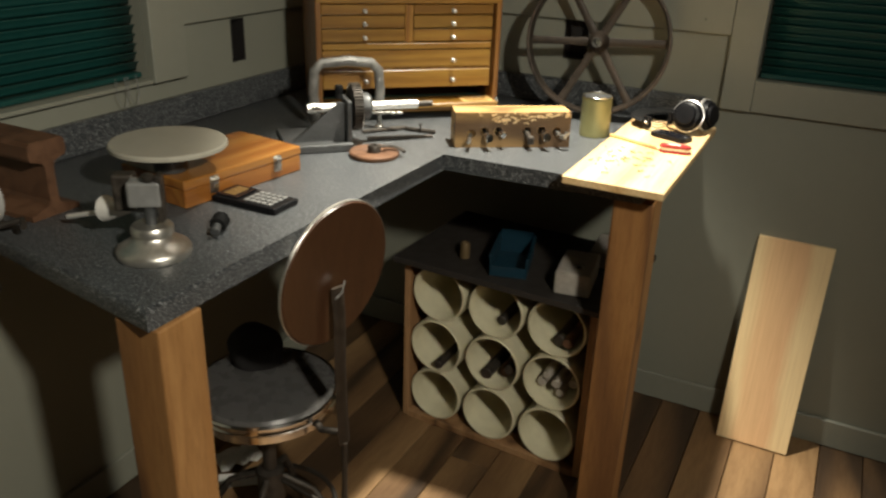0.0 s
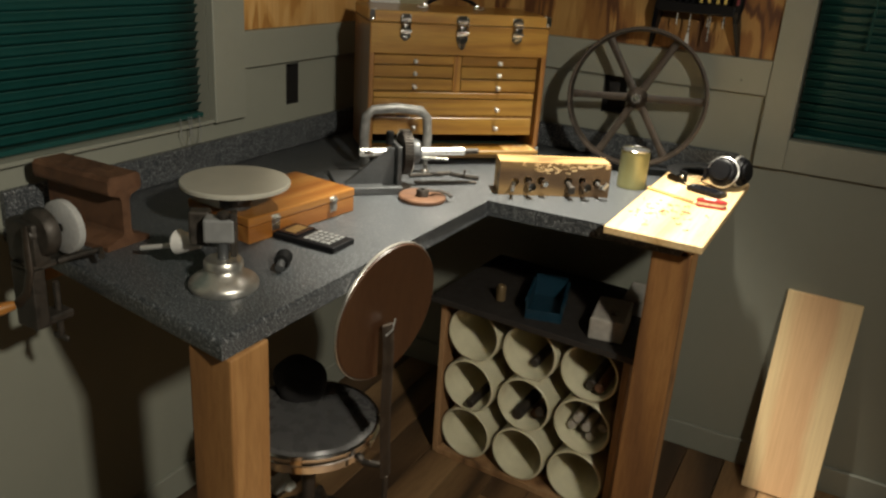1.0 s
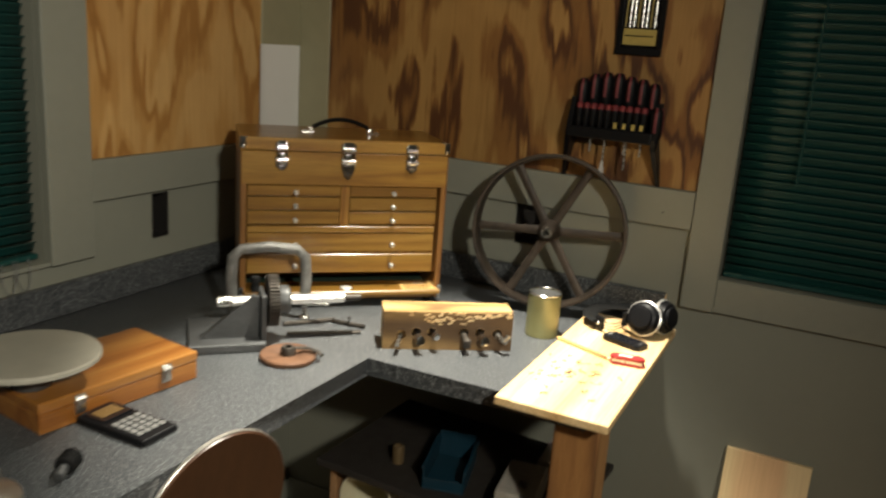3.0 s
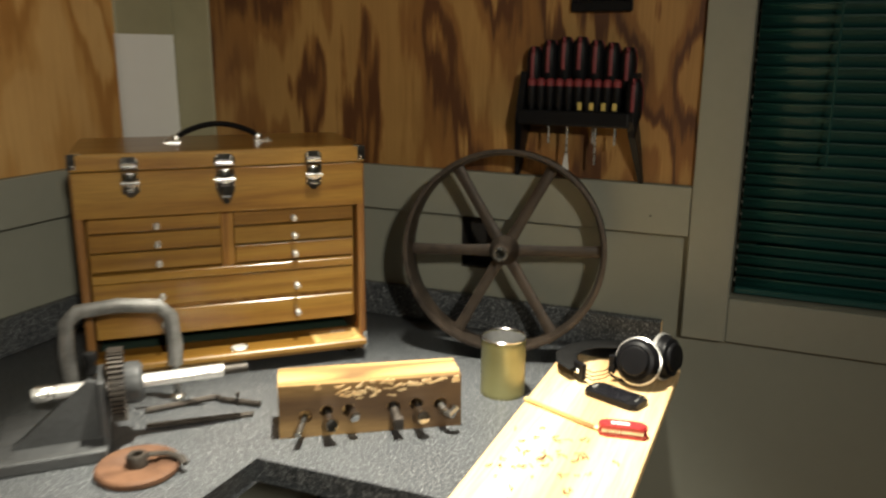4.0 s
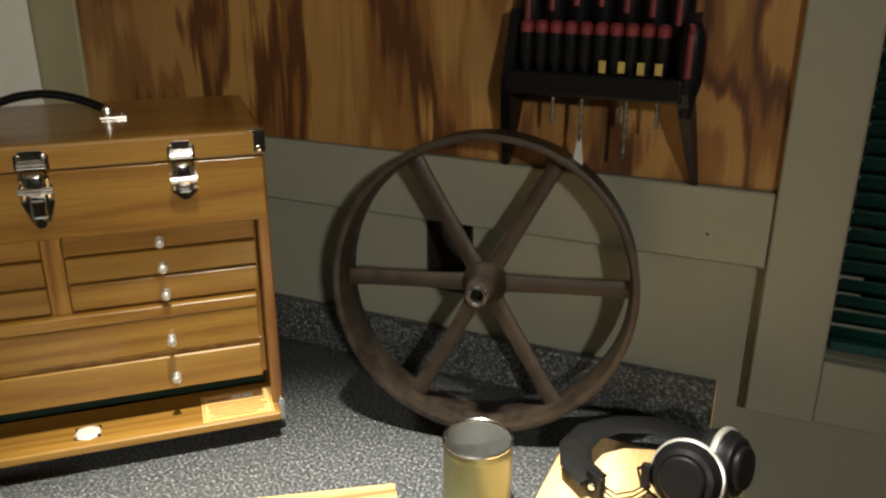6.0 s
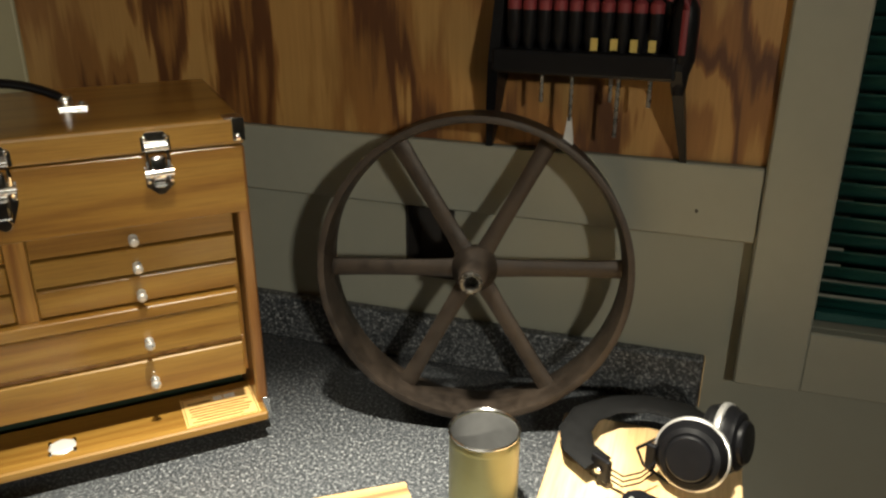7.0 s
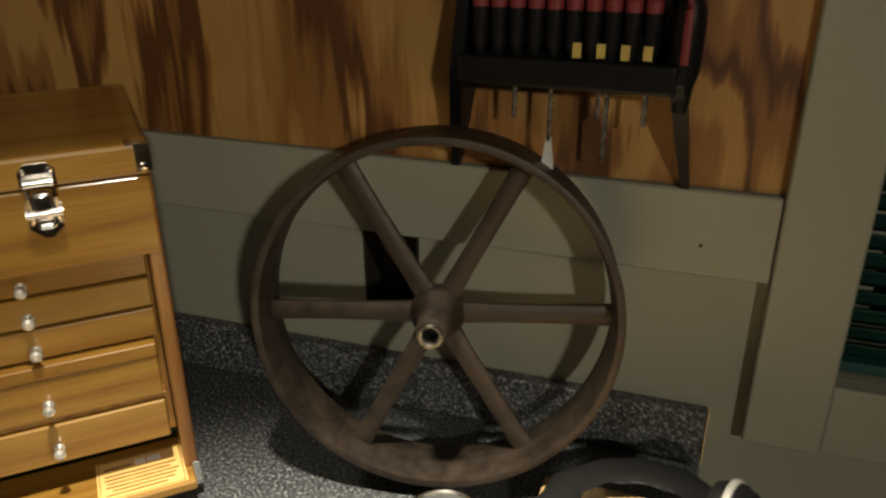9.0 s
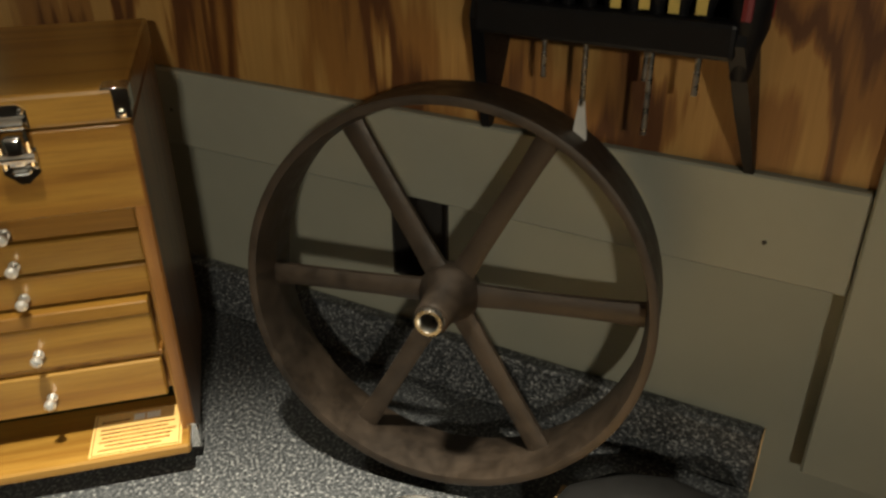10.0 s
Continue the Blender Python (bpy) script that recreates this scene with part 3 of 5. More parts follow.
# front cover slid out below the drawers
flap = part("front_cover", bx(-HW + 0.008, HW - 0.006, -0.026, 0.062, 0.0292, 0.0412, 0.002), CHEST, ch)
part("lock_plate", lathe([(0, 0.003), (0.0125, 0.003), (0.0150, 0.001), (0.0150, 0), (0, 0)], 24, None, pose(0.008, 0.002, 0.0411)), SATIN, flap, smooth=True)
for a in range(4):
    part("screw", lathe([(0, 0.0030), (0.002, 0.0025), (0.003, 0), (0, 0)], 10, None, pose(0.008 + 0.0185 * math.cos(radians(45 + 90 * a)), 0.002 + 0.0145 * math.sin(radians(45 + 90 * a)), 0.0412)), CHROME, flap, smooth=True)
plate = part("name_plate", bx(0.146, 0.236, -0.022, 0.044, 0.0415, 0.0424), BRASS, flap, "brass-coloured paper plate")
edge = bmesh.new()
for x0, x1, y0, y1 in ((0.148, 0.234, -0.0205, -0.0195), (0.148, 0.234, 0.0415, 0.0425), (0.148, 0.149, -0.0195, 0.0415), (0.233, 0.234, -0.0195, 0.0415)):
    box(edge, x0, x1, y0, y1, 0.0424, 0.0427)
part("border", edge, CHEST_V, plate, "thin brown printed border")
for k, (a, b) in enumerate(((0.154, 0.228), (0.154, 0.222), (0.156, 0.230), (0.154, 0.226), (0.160, 0.224), (0.154, 0.216))):
    y = 0.017 - 0.0062 * k
    part("print_bar", bx(a, b, y - 0.0011, y + 0.0011, 0.0424, 0.0428), CHEST_V, plate, "unreadable small print")
part("print_bar", bx(0.154, 0.182, 0.028, 0.0305, 0.0424, 0.0428), CHEST_V, plate, "unreadable small print")
mark = bmesh.new()
box(mark, 0.186, 0.197, 0.0265, 0.036, 0.0424, 0.0429)
box(mark, 0.199, 0.213, 0.0265, 0.036, 0.0424, 0.0429)
part("logo_mark", mark, WHITE, plate, "plain white mark")


for s, x in ((1, HW), (-1, -HW)):
    bm = bmesh.new()
    box(bm, min(x, x - 0.020 * s), max(x, x - 0.020 * s), -0.003, 0.018, CH - 0.001, CH + 0.001, 0.0006)
    box(bm, min(x - 0.012 * s, x + 0.002 * s), max(x - 0.012 * s, x + 0.002 * s), -0.003, -0.0012, CH - 0.026, CH, 0.0006)
    box(bm, min(x + 0.0008 * s, x + 0.0022 * s), max(x + 0.0008 * s, x + 0.0022 * s), -0.002, 0.018, CH - 0.020, CH, 0.0004)
    lathe([(0, 0.004), (0.003, 0.003), (0.0045, 0), (0, 0)], 12, bm, pose(x - 0.006 * s, -0.002, CH - 0.021, 90, 0, 0))
    part("corner_cap", bm, CHROME, lid, smooth=True)
    bm = bmesh.new()
    box(bm, min(x - 0.008 * s, x + 0.002 * s), max(x - 0.008 * s, x + 0.002 * s), -0.0022, -0.0005, 0.016, 0.048, 0.0006)
    box(bm, min(x + 0.0005 * s, x + 0.002 * s), max(x + 0.0005 * s, x + 0.002 * s), -0.001, 0.02, 0.0135, 0.034, 0.0006)
    part("corner_cap", bm, CHROME, ch, smooth=True)


def latch(x, big):
    """Draw bolt latch: riveted top plate, twin hasp wires and a folded lever."""
    w = 0.0175 if big else 0.0150
    low = 0.318 if big else 0.334
    outline = [(x - w, 0.383), (x - w, 0.398), (x - w * 0.6, 0.4035), (x + w * 0.6, 0.4035), (x + w, 0.398), (x + w, 0.383), (x + w * 0.55, 0.3815), (x - w * 0.55, 0.3815)]
    l = part("latch", extrude_outline(outline, 0.0014, 0.0036, None, pose(0, 0, 0, 90, 0, 0)), CHROME, ch)
    bm = bmesh.new()
    for sx in (-1, 1):
        tube([(x + sx * w * 0.70, -0.006, 0.388), (x + sx * w * 0.74, -0.010, 0.374), (x + sx * w * 0.70, -0.008, 0.352)], 0.0022, 8, bm)
    rod((x - w * 0.8, -0.0075, 0.388), (x + w * 0.8, -0.0075, 0.388), 0.0048, 14, bm)
    part("hasp", bm, CHROME, l, smooth=True)
    bm = bmesh.new()
    box(bm, x - w * 0.55, x + w * 0.55, -0.0125, -0.0015, 0.352, 0.379, 0.004, 3)
    rod((x - w, -0.0095, 0.360), (x + w, -0.0095, 0.360), 0.0044, 14, bm)
    part("lever", bm, CHROME, l, smooth=True)
    outline = [(x - w, 0.366), (x + w, 0.366), (x + w * 0.95, 0.344), (x + w * 0.5, low + 0.004), (x + w * 0.2, low), (x - w * 0.2, low), (x - w * 0.5, low + 0.004), (x - w * 0.95, 0.344)]
    bm = extrude_outline(outline, 0.0008, 0.0032, None, pose(0, 0, 0, 90, 0, 0))
    box(bm, x - w * 0.5, x + w * 0.5, -0.0085, -0.002, low + 0.009, 0.350, 0.003, 2)
    if big:
        lathe([(0, 0.006), (0.006, 0.006), (0.0075, 0.004), (0.0075, 0), (0, 0)], 16, bm, pose(x, -0.001, low + 0.004, 90, 0, 0))
    part("base_plate", bm, CHROME, l)
    for sx in (-1, 1):
        part("rivet", lathe([(0, 0.0026), (0.002, 0.002), (0.003, 0), (0, 0)], 10, None, pose(x + sx * w * 0.72, -0.0036, 0.3975, 90, 0, 0)), CHROME, l, smooth=True)
        part("rivet", lathe([(0, 0.0026), (0.002, 0.002), (0.003, 0), (0, 0)], 10, None, pose(x + sx * w * 0.80, -0.0032, 0.350, 90, 0, 0)), CHROME, l, smooth=True)


for lx, big in ((-0.156, False), (0.0, True), (0.156, False)):
    latch(lx, big)
# carrying handle on the lid
hd = part("handle", tube([(-0.074 + 0.148 * k / 18, 0.128, CH + 0.010 + 0.024 * math.sin(math.pi * k / 18) ** 0.8) for k in range(19)], 0.0088, 12, None, False, 0.6, (0, 0, 1)), BLACK, lid, "black moulded carrying handle", smooth=True)
for s in (-1, 1):
    bm = bx(s * 0.082 - 0.016, s * 0.082 + 0.016, 0.117, 0.139, CH, CH + 0.004, 0.0012)
    box(bm, s * 0.075 - 0.008, s * 0.075 + 0.008, 0.119, 0.137, CH + 0.003, CH + 0.016, 0.004, 3)
    lathe([(0, 0.004), (0.003, 0.003), (0.004, 0), (0, 0)], 10, bm, pose(s * 0.092, 0.128, CH + 0.004))
    part("handle_mount", bm, CHROME, hd, smooth=True)

# ---- iron wheel ----
WR_R, WR_W = 0.194, 0.072
hubp = Vector((0.875, -0.112, 1.1166))
wl = thing("iron_wheel", (0, 0, 0), "rusty brown cast iron six-spoke wheel leaning on the wall", "wheel")
LEANW, TURNW = 6.9, 12.0
wl.matrix_world = Matrix.Translation(hubp) @ pose(0, 0, 0, 0, 0, TURNW) @ pose(0, 0, 0, 90 - LEANW, 0, 0)
# local z: the axle, towards the room
part("rim", lathe([(WR_R, -WR_W / 2), (WR_R, WR_W / 2), (WR_R - 0.002, WR_W / 2 + 0.001), (WR_R - 0.008, WR_W / 2), (WR_R - 0.012, 0.004), (WR_R - 0.012, -0.004), (WR_R - 0.008, -WR_W / 2), (WR_R, -WR_W / 2)], 96), IRON, wl, smooth=True)
part("hub", lathe([(0.0105, -0.03), (0.0105, 0.060), (0.0125, 0.062), (0.0145, 0.062), (0.016, 0.059), (0.0190, 0.023), (0.0275, 0.012), (0.030, 0.0), (0.0275, -0.012), (0.0195, -0.022), (0.017, -0.03), (0.0105, -0.03)], 32), IRON, wl, smooth=True)
part("bushing", lathe([(0.0085, 0.03), (0.0085, 0.067), (0.0095, 0.0685), (0.0125, 0.0685), (0.0135, 0.067), (0.0135, 0.0625), (0.0104, 0.0625), (0.0104, 0.03), (0.0085, 0.03)], 28), STEEL, wl, "worn bright steel bushing", smooth=True)
for k in range(6):
    a = 60 * k + 2
    bm = bmesh.new()
    rows = []
    for i in range(6):
        u = i / 5
        r = 0.026 + (WR_R - 0.010 - 0.026) * u
        hw, ht = 0.0099 + 0.0015 * abs(2 * u - 1) ** 3, 0.0055
        rows.append([bm.verts.new((r, sy * hw * w, sz * ht)) for sy, sz, w in ((1, 0.55, 1), (0.55, 1, 1), (-0.55, 1, 1), (-1, 0.55, 1), (-1, -0.55, 1), (-0.55, -1, 1), (0.55, -1, 1), (1, -0.55, 1))])
    for p, q in zip(rows, rows[1:]):
        for j in range(8):
            bm.faces.new((p[j], q[j], q[(j + 1) % 8], p[(j + 1) % 8]))
    bm.faces.new(rows[0][::-1])
    bm.faces.new(rows[-1])
    bmesh.ops.rotate(bm, cent=(0, 0, 0), matrix=Matrix.Rotation(radians(a), 3, "Z"), verts=bm.verts[:])
    part("spoke", bm, IRON, wl, smooth=True)

# ---- stool ----
st = thing("swivel_stool", (0.480, -1.105, 0), "chrome-rimmed swivel stool with a round brown backrest", "stool")
SZ = 0.455
part("seat", lathe([(0, SZ + 0.004), (0.10, SZ + 0.003), (0.150, SZ - 0.001), (0.158, SZ - 0.010), (0.158, SZ - 0.028), (0, SZ - 0.028)], 56), SEATTOP, st, smooth=True)
bm = lathe([(0.1582, SZ - 0.006), (0.163, SZ - 0.005), (0.166, SZ - 0.010), (0.164, SZ - 0.017), (0.1665, SZ - 0.024), (0.163, SZ - 0.031), (0.1582, SZ - 0.030), (0.1582, SZ - 0.006)], 64)
part("seat_rim", bm, CHROME, st, "bright chrome rim", smooth=True)
bm = lathe([(0.150, SZ - 0.032), (0.158, SZ - 0.034), (0.158, SZ - 0.052), (0.150, SZ - 0.056), (0.150, SZ - 0.032)], 56)
part("under_ring", bm, CHROME, st, smooth=True)
part("stem", lathe([(0, 0.16), (0.016, 0.16), (0.016, SZ - 0.06), (0.045, SZ - 0.045), (0.045, SZ - 0.0285), (0, SZ - 0.0285)], 24), DARKIRON, st, smooth=True)
part("screw_hub", lathe([(0.0165, 0.13), (0.032, 0.135), (0.032, 0.215), (0.0165, 0.22), (0.0165, 0.13)], 24), DARKIRON, st, smooth=True)
for k in range(4):
    a = radians(20 + 90 * k)
    ca, sa = math.cos(a), math.sin(a)
    part("leg", tube([(0.03 * ca, 0.03 * sa, 0.20), (0.10 * ca, 0.10 * sa, 0.17), (0.17 * ca, 0.17 * sa, 0.06), (0.185 * ca, 0.185 * sa, 0.0085)], 0.0085, 10), DARKIRON, st, smooth=True)
part("foot_ring", tube([(0.150 * math.cos(2 * math.pi * k / 40), 0.150 * math.sin(2 * math.pi * k / 40), 0.105) for k in range(40)], 0.006, 8, None, True), DARKIRON, st, smooth=True)
# backrest on its flat bar, leaning back
BRX, BRY, BRZ = 0.700, -1.133, 0.788
BR = Vector((BRX - 0.480, BRY + 1.105, BRZ))
bdir = Matrix.Translation(BR) @ Vector((0.985, -0.13, -0.10)).to_track_quat("Z", "Y").to_matrix().to_4x4()
br = part("backrest", lathe([(0, -0.012), (0.135, -0.012), (0.146, -0.009), (0.150, -0.004), (0.147, 0.002), (0.135, 0.001), (0.08, -0.002), (0, -0.003)], 64, None, bdir), BROWN, st, "worn round brown plywood backrest", smooth=True)
part("edge_band", lathe([(0.1502, -0.008), (0.1512, -0.007), (0.1512, -0.002), (0.1502, -0.001), (0.1502, -0.008)], 64, None, bdir), ALU, br, "thin metal edge band", smooth=True)
part("back_bar", tube([(BR.x + 0.008, BR.y - 0.012, BRZ - 0.02), (BR.x + 0.012, BR.y - 0.012, BRZ - 0.08), (BR.x + 0.010, BR.y - 0.010, 0.56), (BR.x + 0.012, BR.y - 0.008, 0.46), (BR.x + 0.014, BR.y - 0.006, 0.40)], 0.015, 10, None, False, 0.30, (0.94, -0.29, 0)), IRON, st, smooth=True)
part("bar_rod", rod((BR.x + 0.014, BR.y - 0.006, 0.40), (BR.x + 0.006, BR.y - 0.004, 0.002), 0.0065, 12), DARKIRON, st, smooth=True)
part("bar_arm", tube([(BR.x + 0.014, BR.y - 0.006, 0.425), (BR.x - 0.04, BR.y - 0.01, 0.415), (0.10, 0.012, 0.412), (0.04, 0.005, 0.412)], 0.008, 8), DARKIRON, st, smooth=True)
part("stretcher", rod((BR.x + 0.010, BR.y - 0.005, 0.20), (0.028, 0.004, 0.19), 0.0055, 10), DARKIRON, st, smooth=True)
part("bracket", tube([(BR.x + 0.012, BR.y - 0.026, BRZ - 0.040), (BR.x + 0.020, BR.y - 0.012, BRZ - 0.028), (BR.x + 0.014, BR.y + 0.006, BRZ - 0.012)], 0.0022, 6), STEEL, st, smooth=True)

# dark cloth bundled on the seat
hp_rng = random.Random(17)
bm = bmesh.new()
bmesh.ops.create_icosphere(bm, subdivisions=4, radius=1.0)
bumps = [(Vector((hp_rng.uniform(-1, 1), hp_rng.uniform(-1, 1), hp_rng.uniform(-0.2, 1))).normalized(), hp_rng.uniform(0.10, 0.34), hp_rng.uniform(5, 14)) for k in range(26)]
for v in bm.verts:
    d = v.co.normalized()
    k = 1.0 + sum(a * (math.exp(f * (d.dot(c) - 1)) - 0.25) for c, a, f in bumps) * 0.45
    z = max(d.z, -0.12)
    v.co = (d.x * k * 0.112, d.y * k * 0.105, 0.0062 + (z + 0.12) * k * 0.115)
bundle = tagged(mesh_ob("crumpled_cloth", bm, CLOTH, True), "crumpled black cloth heap lying on the stool seat", "cloth")
bundle.matrix_world = pose(0.412, -1.050, SZ, 0, 0, 25)

# ---- things on the bench ----
def at(name, x, y, z, label, category, rz=0, group=""):
    return thing(name, (x, y, z), label, category, group, rz=rz)


# dividing fixture: angle base, web, gear and long shaft
fx = at("gear_fixture", 0.44, -0.74, TOP, "grey iron fixture carrying a gear on a bright steel shaft", "fixture", 45)
part("base_plate", bx(-0.128, 0.020, -0.055, 0.125, 0.0005, 0.012, 0.002), GREYIRON, fx)
bm = extrude_outline([(-0.105, 0.012), (0.022, 0.012), (0.022, 0.098), (0.004, 0.104), (-0.012, 0.092)], -0.007, 0.007, None, pose(0, 0, 0, 90, 0, 0))
part("web", bm, GREYIRON, fx)
part("upright", bx(0.018, 0.030, -0.036, 0.040, 0.002, 0.112, 0.003, 2), GREYIRON, fx)
part("foot_rail", bx(-0.130, 0.026, -0.066, -0.050, 0.0005, 0.020, 0.003, 2), GREYIRON, fx)
bm = bmesh.new()
outline = []
for k in range(44):
    for da, r in ((-0.25, 0.050), (-0.17, 0.056), (0.17, 0.056), (0.25, 0.050)):
        a = 2 * math.pi * (k + da) / 44
        outline.append((r * math.cos(a), r * math.sin(a)))
extrude_outline(outline, 0.0, 0.022, bm, pose(0.034, 0.004, 0.090, 0, 90, 0))
gear = part("gear", bm, DARKIRON, fx, "dark toothed gear")
part("gear_hub", lathe([(0.010, 0), (0.030, 0), (0.032, 0.003), (0.032, 0.020), (0.026, 0.026), (0.010, 0.026)], 28, None, pose(0.056, 0.004, 0.090, 0, 90, 0)), GREYIRON, gear, smooth=True)
part("shaft", rod((-0.070, 0.004, 0.090), (0.200, 0.004, 0.090), 0.0105, 24, None, None, 0.001), POLISH, fx, "bright ground steel shaft", True)
part("shaft_tip", rod((0.200, 0.004, 0.090), (0.238, 0.004, 0.090), 0.0075, 20, None, None, 0.001), DARKIRON, fx, smooth=True)
part("collar", lathe([(0.0096, 0), (0.0125, 0), (0.0125, 0.018), (0.0115, 0.020), (0.0115, 0.028), (0.0096, 0.028)], 20, None, pose(-0.066, 0.004, 0.090, 0, 90, 0)), STEEL, fx, smooth=True)
part("plunger", lathe([(0, 0.034), (0.009, 0.032), (0.011, 0.024), (0.008, 0.016), (0.010, 0.008), (0.010, 0), (0, 0)], 20, None, pose(0.010, 0.022, 0.106, 0, 0, 0)), RUBBER, fx, "black plunger knob", True)

# clamp over the fixture's base
cl = at("c_clamp", 0.383, -0.609, TOP, "grey cast iron clamp standing on the worktop", "clamp", 40)
bm = bmesh.new()
us = [(-0.080, 0.012), (-0.084, 0.10), (-0.080, 0.150), (-0.062, 0.168), (0.0, 0.174), (0.062, 0.168), (0.080, 0.150), (0.084, 0.10), (0.082, 0.062)]
tube([(x, 0, z) for x, z in us], 0.0125, 10, bm, False, 0.62, (0, 1, 0))
part("frame", bm, CLAMPM, cl, smooth=True)
part("foot", bx(-0.095, -0.066, -0.012, 0.012, 0.0005, 0.014, 0.003, 2), CLAMPM, cl)
bm = rod((0.082, 0, 0.004), (0.082, 0, 0.075), 0.0065, 14)
part("screw", bm, STEEL, cl, smooth=True)
part("pad", lathe([(0, 0), (0.012, 0), (0.012, 0.006), (0.006, 0.010), (0, 0.010)], 18, None, pose(0.082, 0, 0.0006)), STEEL, cl, smooth=True)
part("bar_handle", rod((0.03, -0.030, 0.050), (0.135, -0.045, 0.050), 0.0035, 10, None, None, 0.001), STEEL, cl, smooth=True)

# faceplate ring and bent rod
pk = at("flange_disc", 0.561, -0.769, TOP, "flat rusty iron disc with a raised hub", "disc")
part("plate", lathe([(0, 0.0005), (0.056, 0.0005), (0.058, 0.003), (0.058, 0.009), (0.055, 0.012), (0.030, 0.012), (0.026, 0.009), (0, 0.009)], 44), RUST, pk, smooth=True)
part("hub", lathe([(0.007, 0.0092), (0.007, 0.026), (0.013, 0.026), (0.015, 0.023), (0.015, 0.0092)], 24), DARKIRON, pk, smooth=True)
part("tang", tube([(0.006, 0.014, 0.020), (0.030, 0.030, 0.020), (0.052, 0.030, 0.018), (0.066, 0.024, 0.014)], 0.006, 8, None, False, 0.5), DARKIRON, pk, smooth=True)
hk = at("bent_rod", 0.449, -0.645, TOP, "dark bent steel rod lying on the worktop", "rod")
part("rod", tube([(-0.01, 0.02, 0.0056), (0.052, 0.104, 0.0056), (0.062, 0.112, 0.0056), (0.075, 0.108, 0.0056), (0.135, 0.118, 0.0056), (0.144, 0.120, 0.0056)], 0.005, 8), DARKIRON, hk, smooth=True)
hk2 = at("flat_bar", 0.477, -0.664, TOP, "dark flat steel bar lying on the worktop", "bar", 40)
part("bar", bx(0, 0.165, -0.005, 0.005, 0.0005, 0.007, 0.001), DARKIRON, hk2)
sc = at("small_screw", 0.556, -0.536, TOP, "small steel screw standing on the worktop", "screw")
part("shank", lathe([(0, 0.0005), (0.002, 0.0005), (0.002, 0.020), (0, 0.020)], 10), DARKIRON, sc)
part("head", lathe([(0, 0.0202), (0.004, 0.0202), (0.004, 0.0225), (0, 0.024)], 12), DARKIRON, sc, smooth=True)

# drilled wooden block with cutters
bk = at("tool_block", 0.689, -0.608, TOP, "worn drilled wooden block holding steel cutters", "tool block", 34)
BL, BD, BH = 0.284, 0.073, 0.086
HOLES = [(0.040, 0.034), (0.072, 0.040), (0.106, 0.040), (0.176, 0.040), (0.212, 0.042), (0.250, 0.040)]
bm = bmesh.new()
# front face pierced: strips between the bores, then bores as cups
box(bm, 0, BL, 0.016, BD, 0.0005, BH, 0.0)
bmf = bmesh.new()
HR, N = 0.0105, 16
xs = [0.0] + [v for x, _ in HOLES for v in (x - 0.0135, x + 0.0135)] + [BL]
for i in range(0, len(xs), 2):
    box(bmf, xs[i], xs[i + 1], 0, 0.0165, 0.0005, BH)
for x, z in HOLES:
    x0, x1 = x - 0.0135, x + 0.0135
    inner = [(x + HR * math.cos(2 * math.pi * k / N), z + HR * math.sin(2 * math.pi * k / N)) for k in range(N)]
    outer = []
    for k in range(N):
        c, s = math.cos(2 * math.pi * k / N), math.sin(2 * math.pi * k / N)
        f = min((0.0135 / abs(c)) if abs(c) > 1e-6 else 9, ((BH - z) / s) if s > 1e-6 else ((z - 0.0005) / -s if s < -1e-6 else 9))
        outer.append((x + f * c, z + f * s))
    vi = [bmf.verts.new((a, 0, b)) for a, b in inner]
    vb = [bmf.verts.new((a, 0.0165, b)) for a, b in inner]
    vo = [bmf.verts.new((a, 0, b)) for a, b in outer]
    for k in range(N):
        j = (k + 1) % N
        bmf.faces.new((vo[k], vo[j], vi[j], vi[k]))
        bmf.faces.new((vi[k], vi[j], vb[j], vb[k]))
    # corners of the strip
    for cx, cz, idx in ((x1, BH, None), (x0, BH, None), (x0, 0.0005, None), (x1, 0.0005, None)):
        near = sorted(vo, key=lambda v: (v.co.x - cx) ** 2 * 4 + (v.co.z - cz) ** 2)
        side = min((v for v in vo if abs(v.co.x - cx) < 1e-5), key=lambda v: abs(v.co.z - cz))
        cap = min((v for v in vo if abs(v.co.z - cz) < 1e-5), key=lambda v: abs(v.co.x - cx))
        bmf.faces.new((side, bmf.verts.new((cx, 0, cz)), cap))
    tops = [bmf.verts.new(p) for p in ((x0, 0, BH), (x1, 0, BH), (x1, 0.0165, BH), (x0, 0.0165, BH))]
    bmf.faces.new(tops)
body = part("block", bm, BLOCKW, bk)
# darker wood here paints in the shade on the front
part("front_face", bmf, BLOCKF, bk, "bored front with shade in its colour")["kind"] = "stuff"
chips = bmesh.new()
rng = random.Random(5)
for k in range(54):
    x = min(0.275, max(0.06, rng.gauss(0.165, 0.055)))
    low = rng.uniform(0.0, 0.026) if x < 0.20 else rng.uniform(0.0, 0.010)
    box(chips, -0.0065, 0.0065, -0.0009, 0.0009, -0.0017, 0.0017, 0, 1, pose(x, -0.0004, BH - 0.0012 - low, 0, rng.uniform(-30, 18), rng.uniform(-6, 6)) @ Matrix.Diagonal((rng.uniform(0.4, 1.2), 1, rng.uniform(0.5, 1.2), 1)))
part("splinter_patch", chips, BOARD, bk, "pale splintered edge")
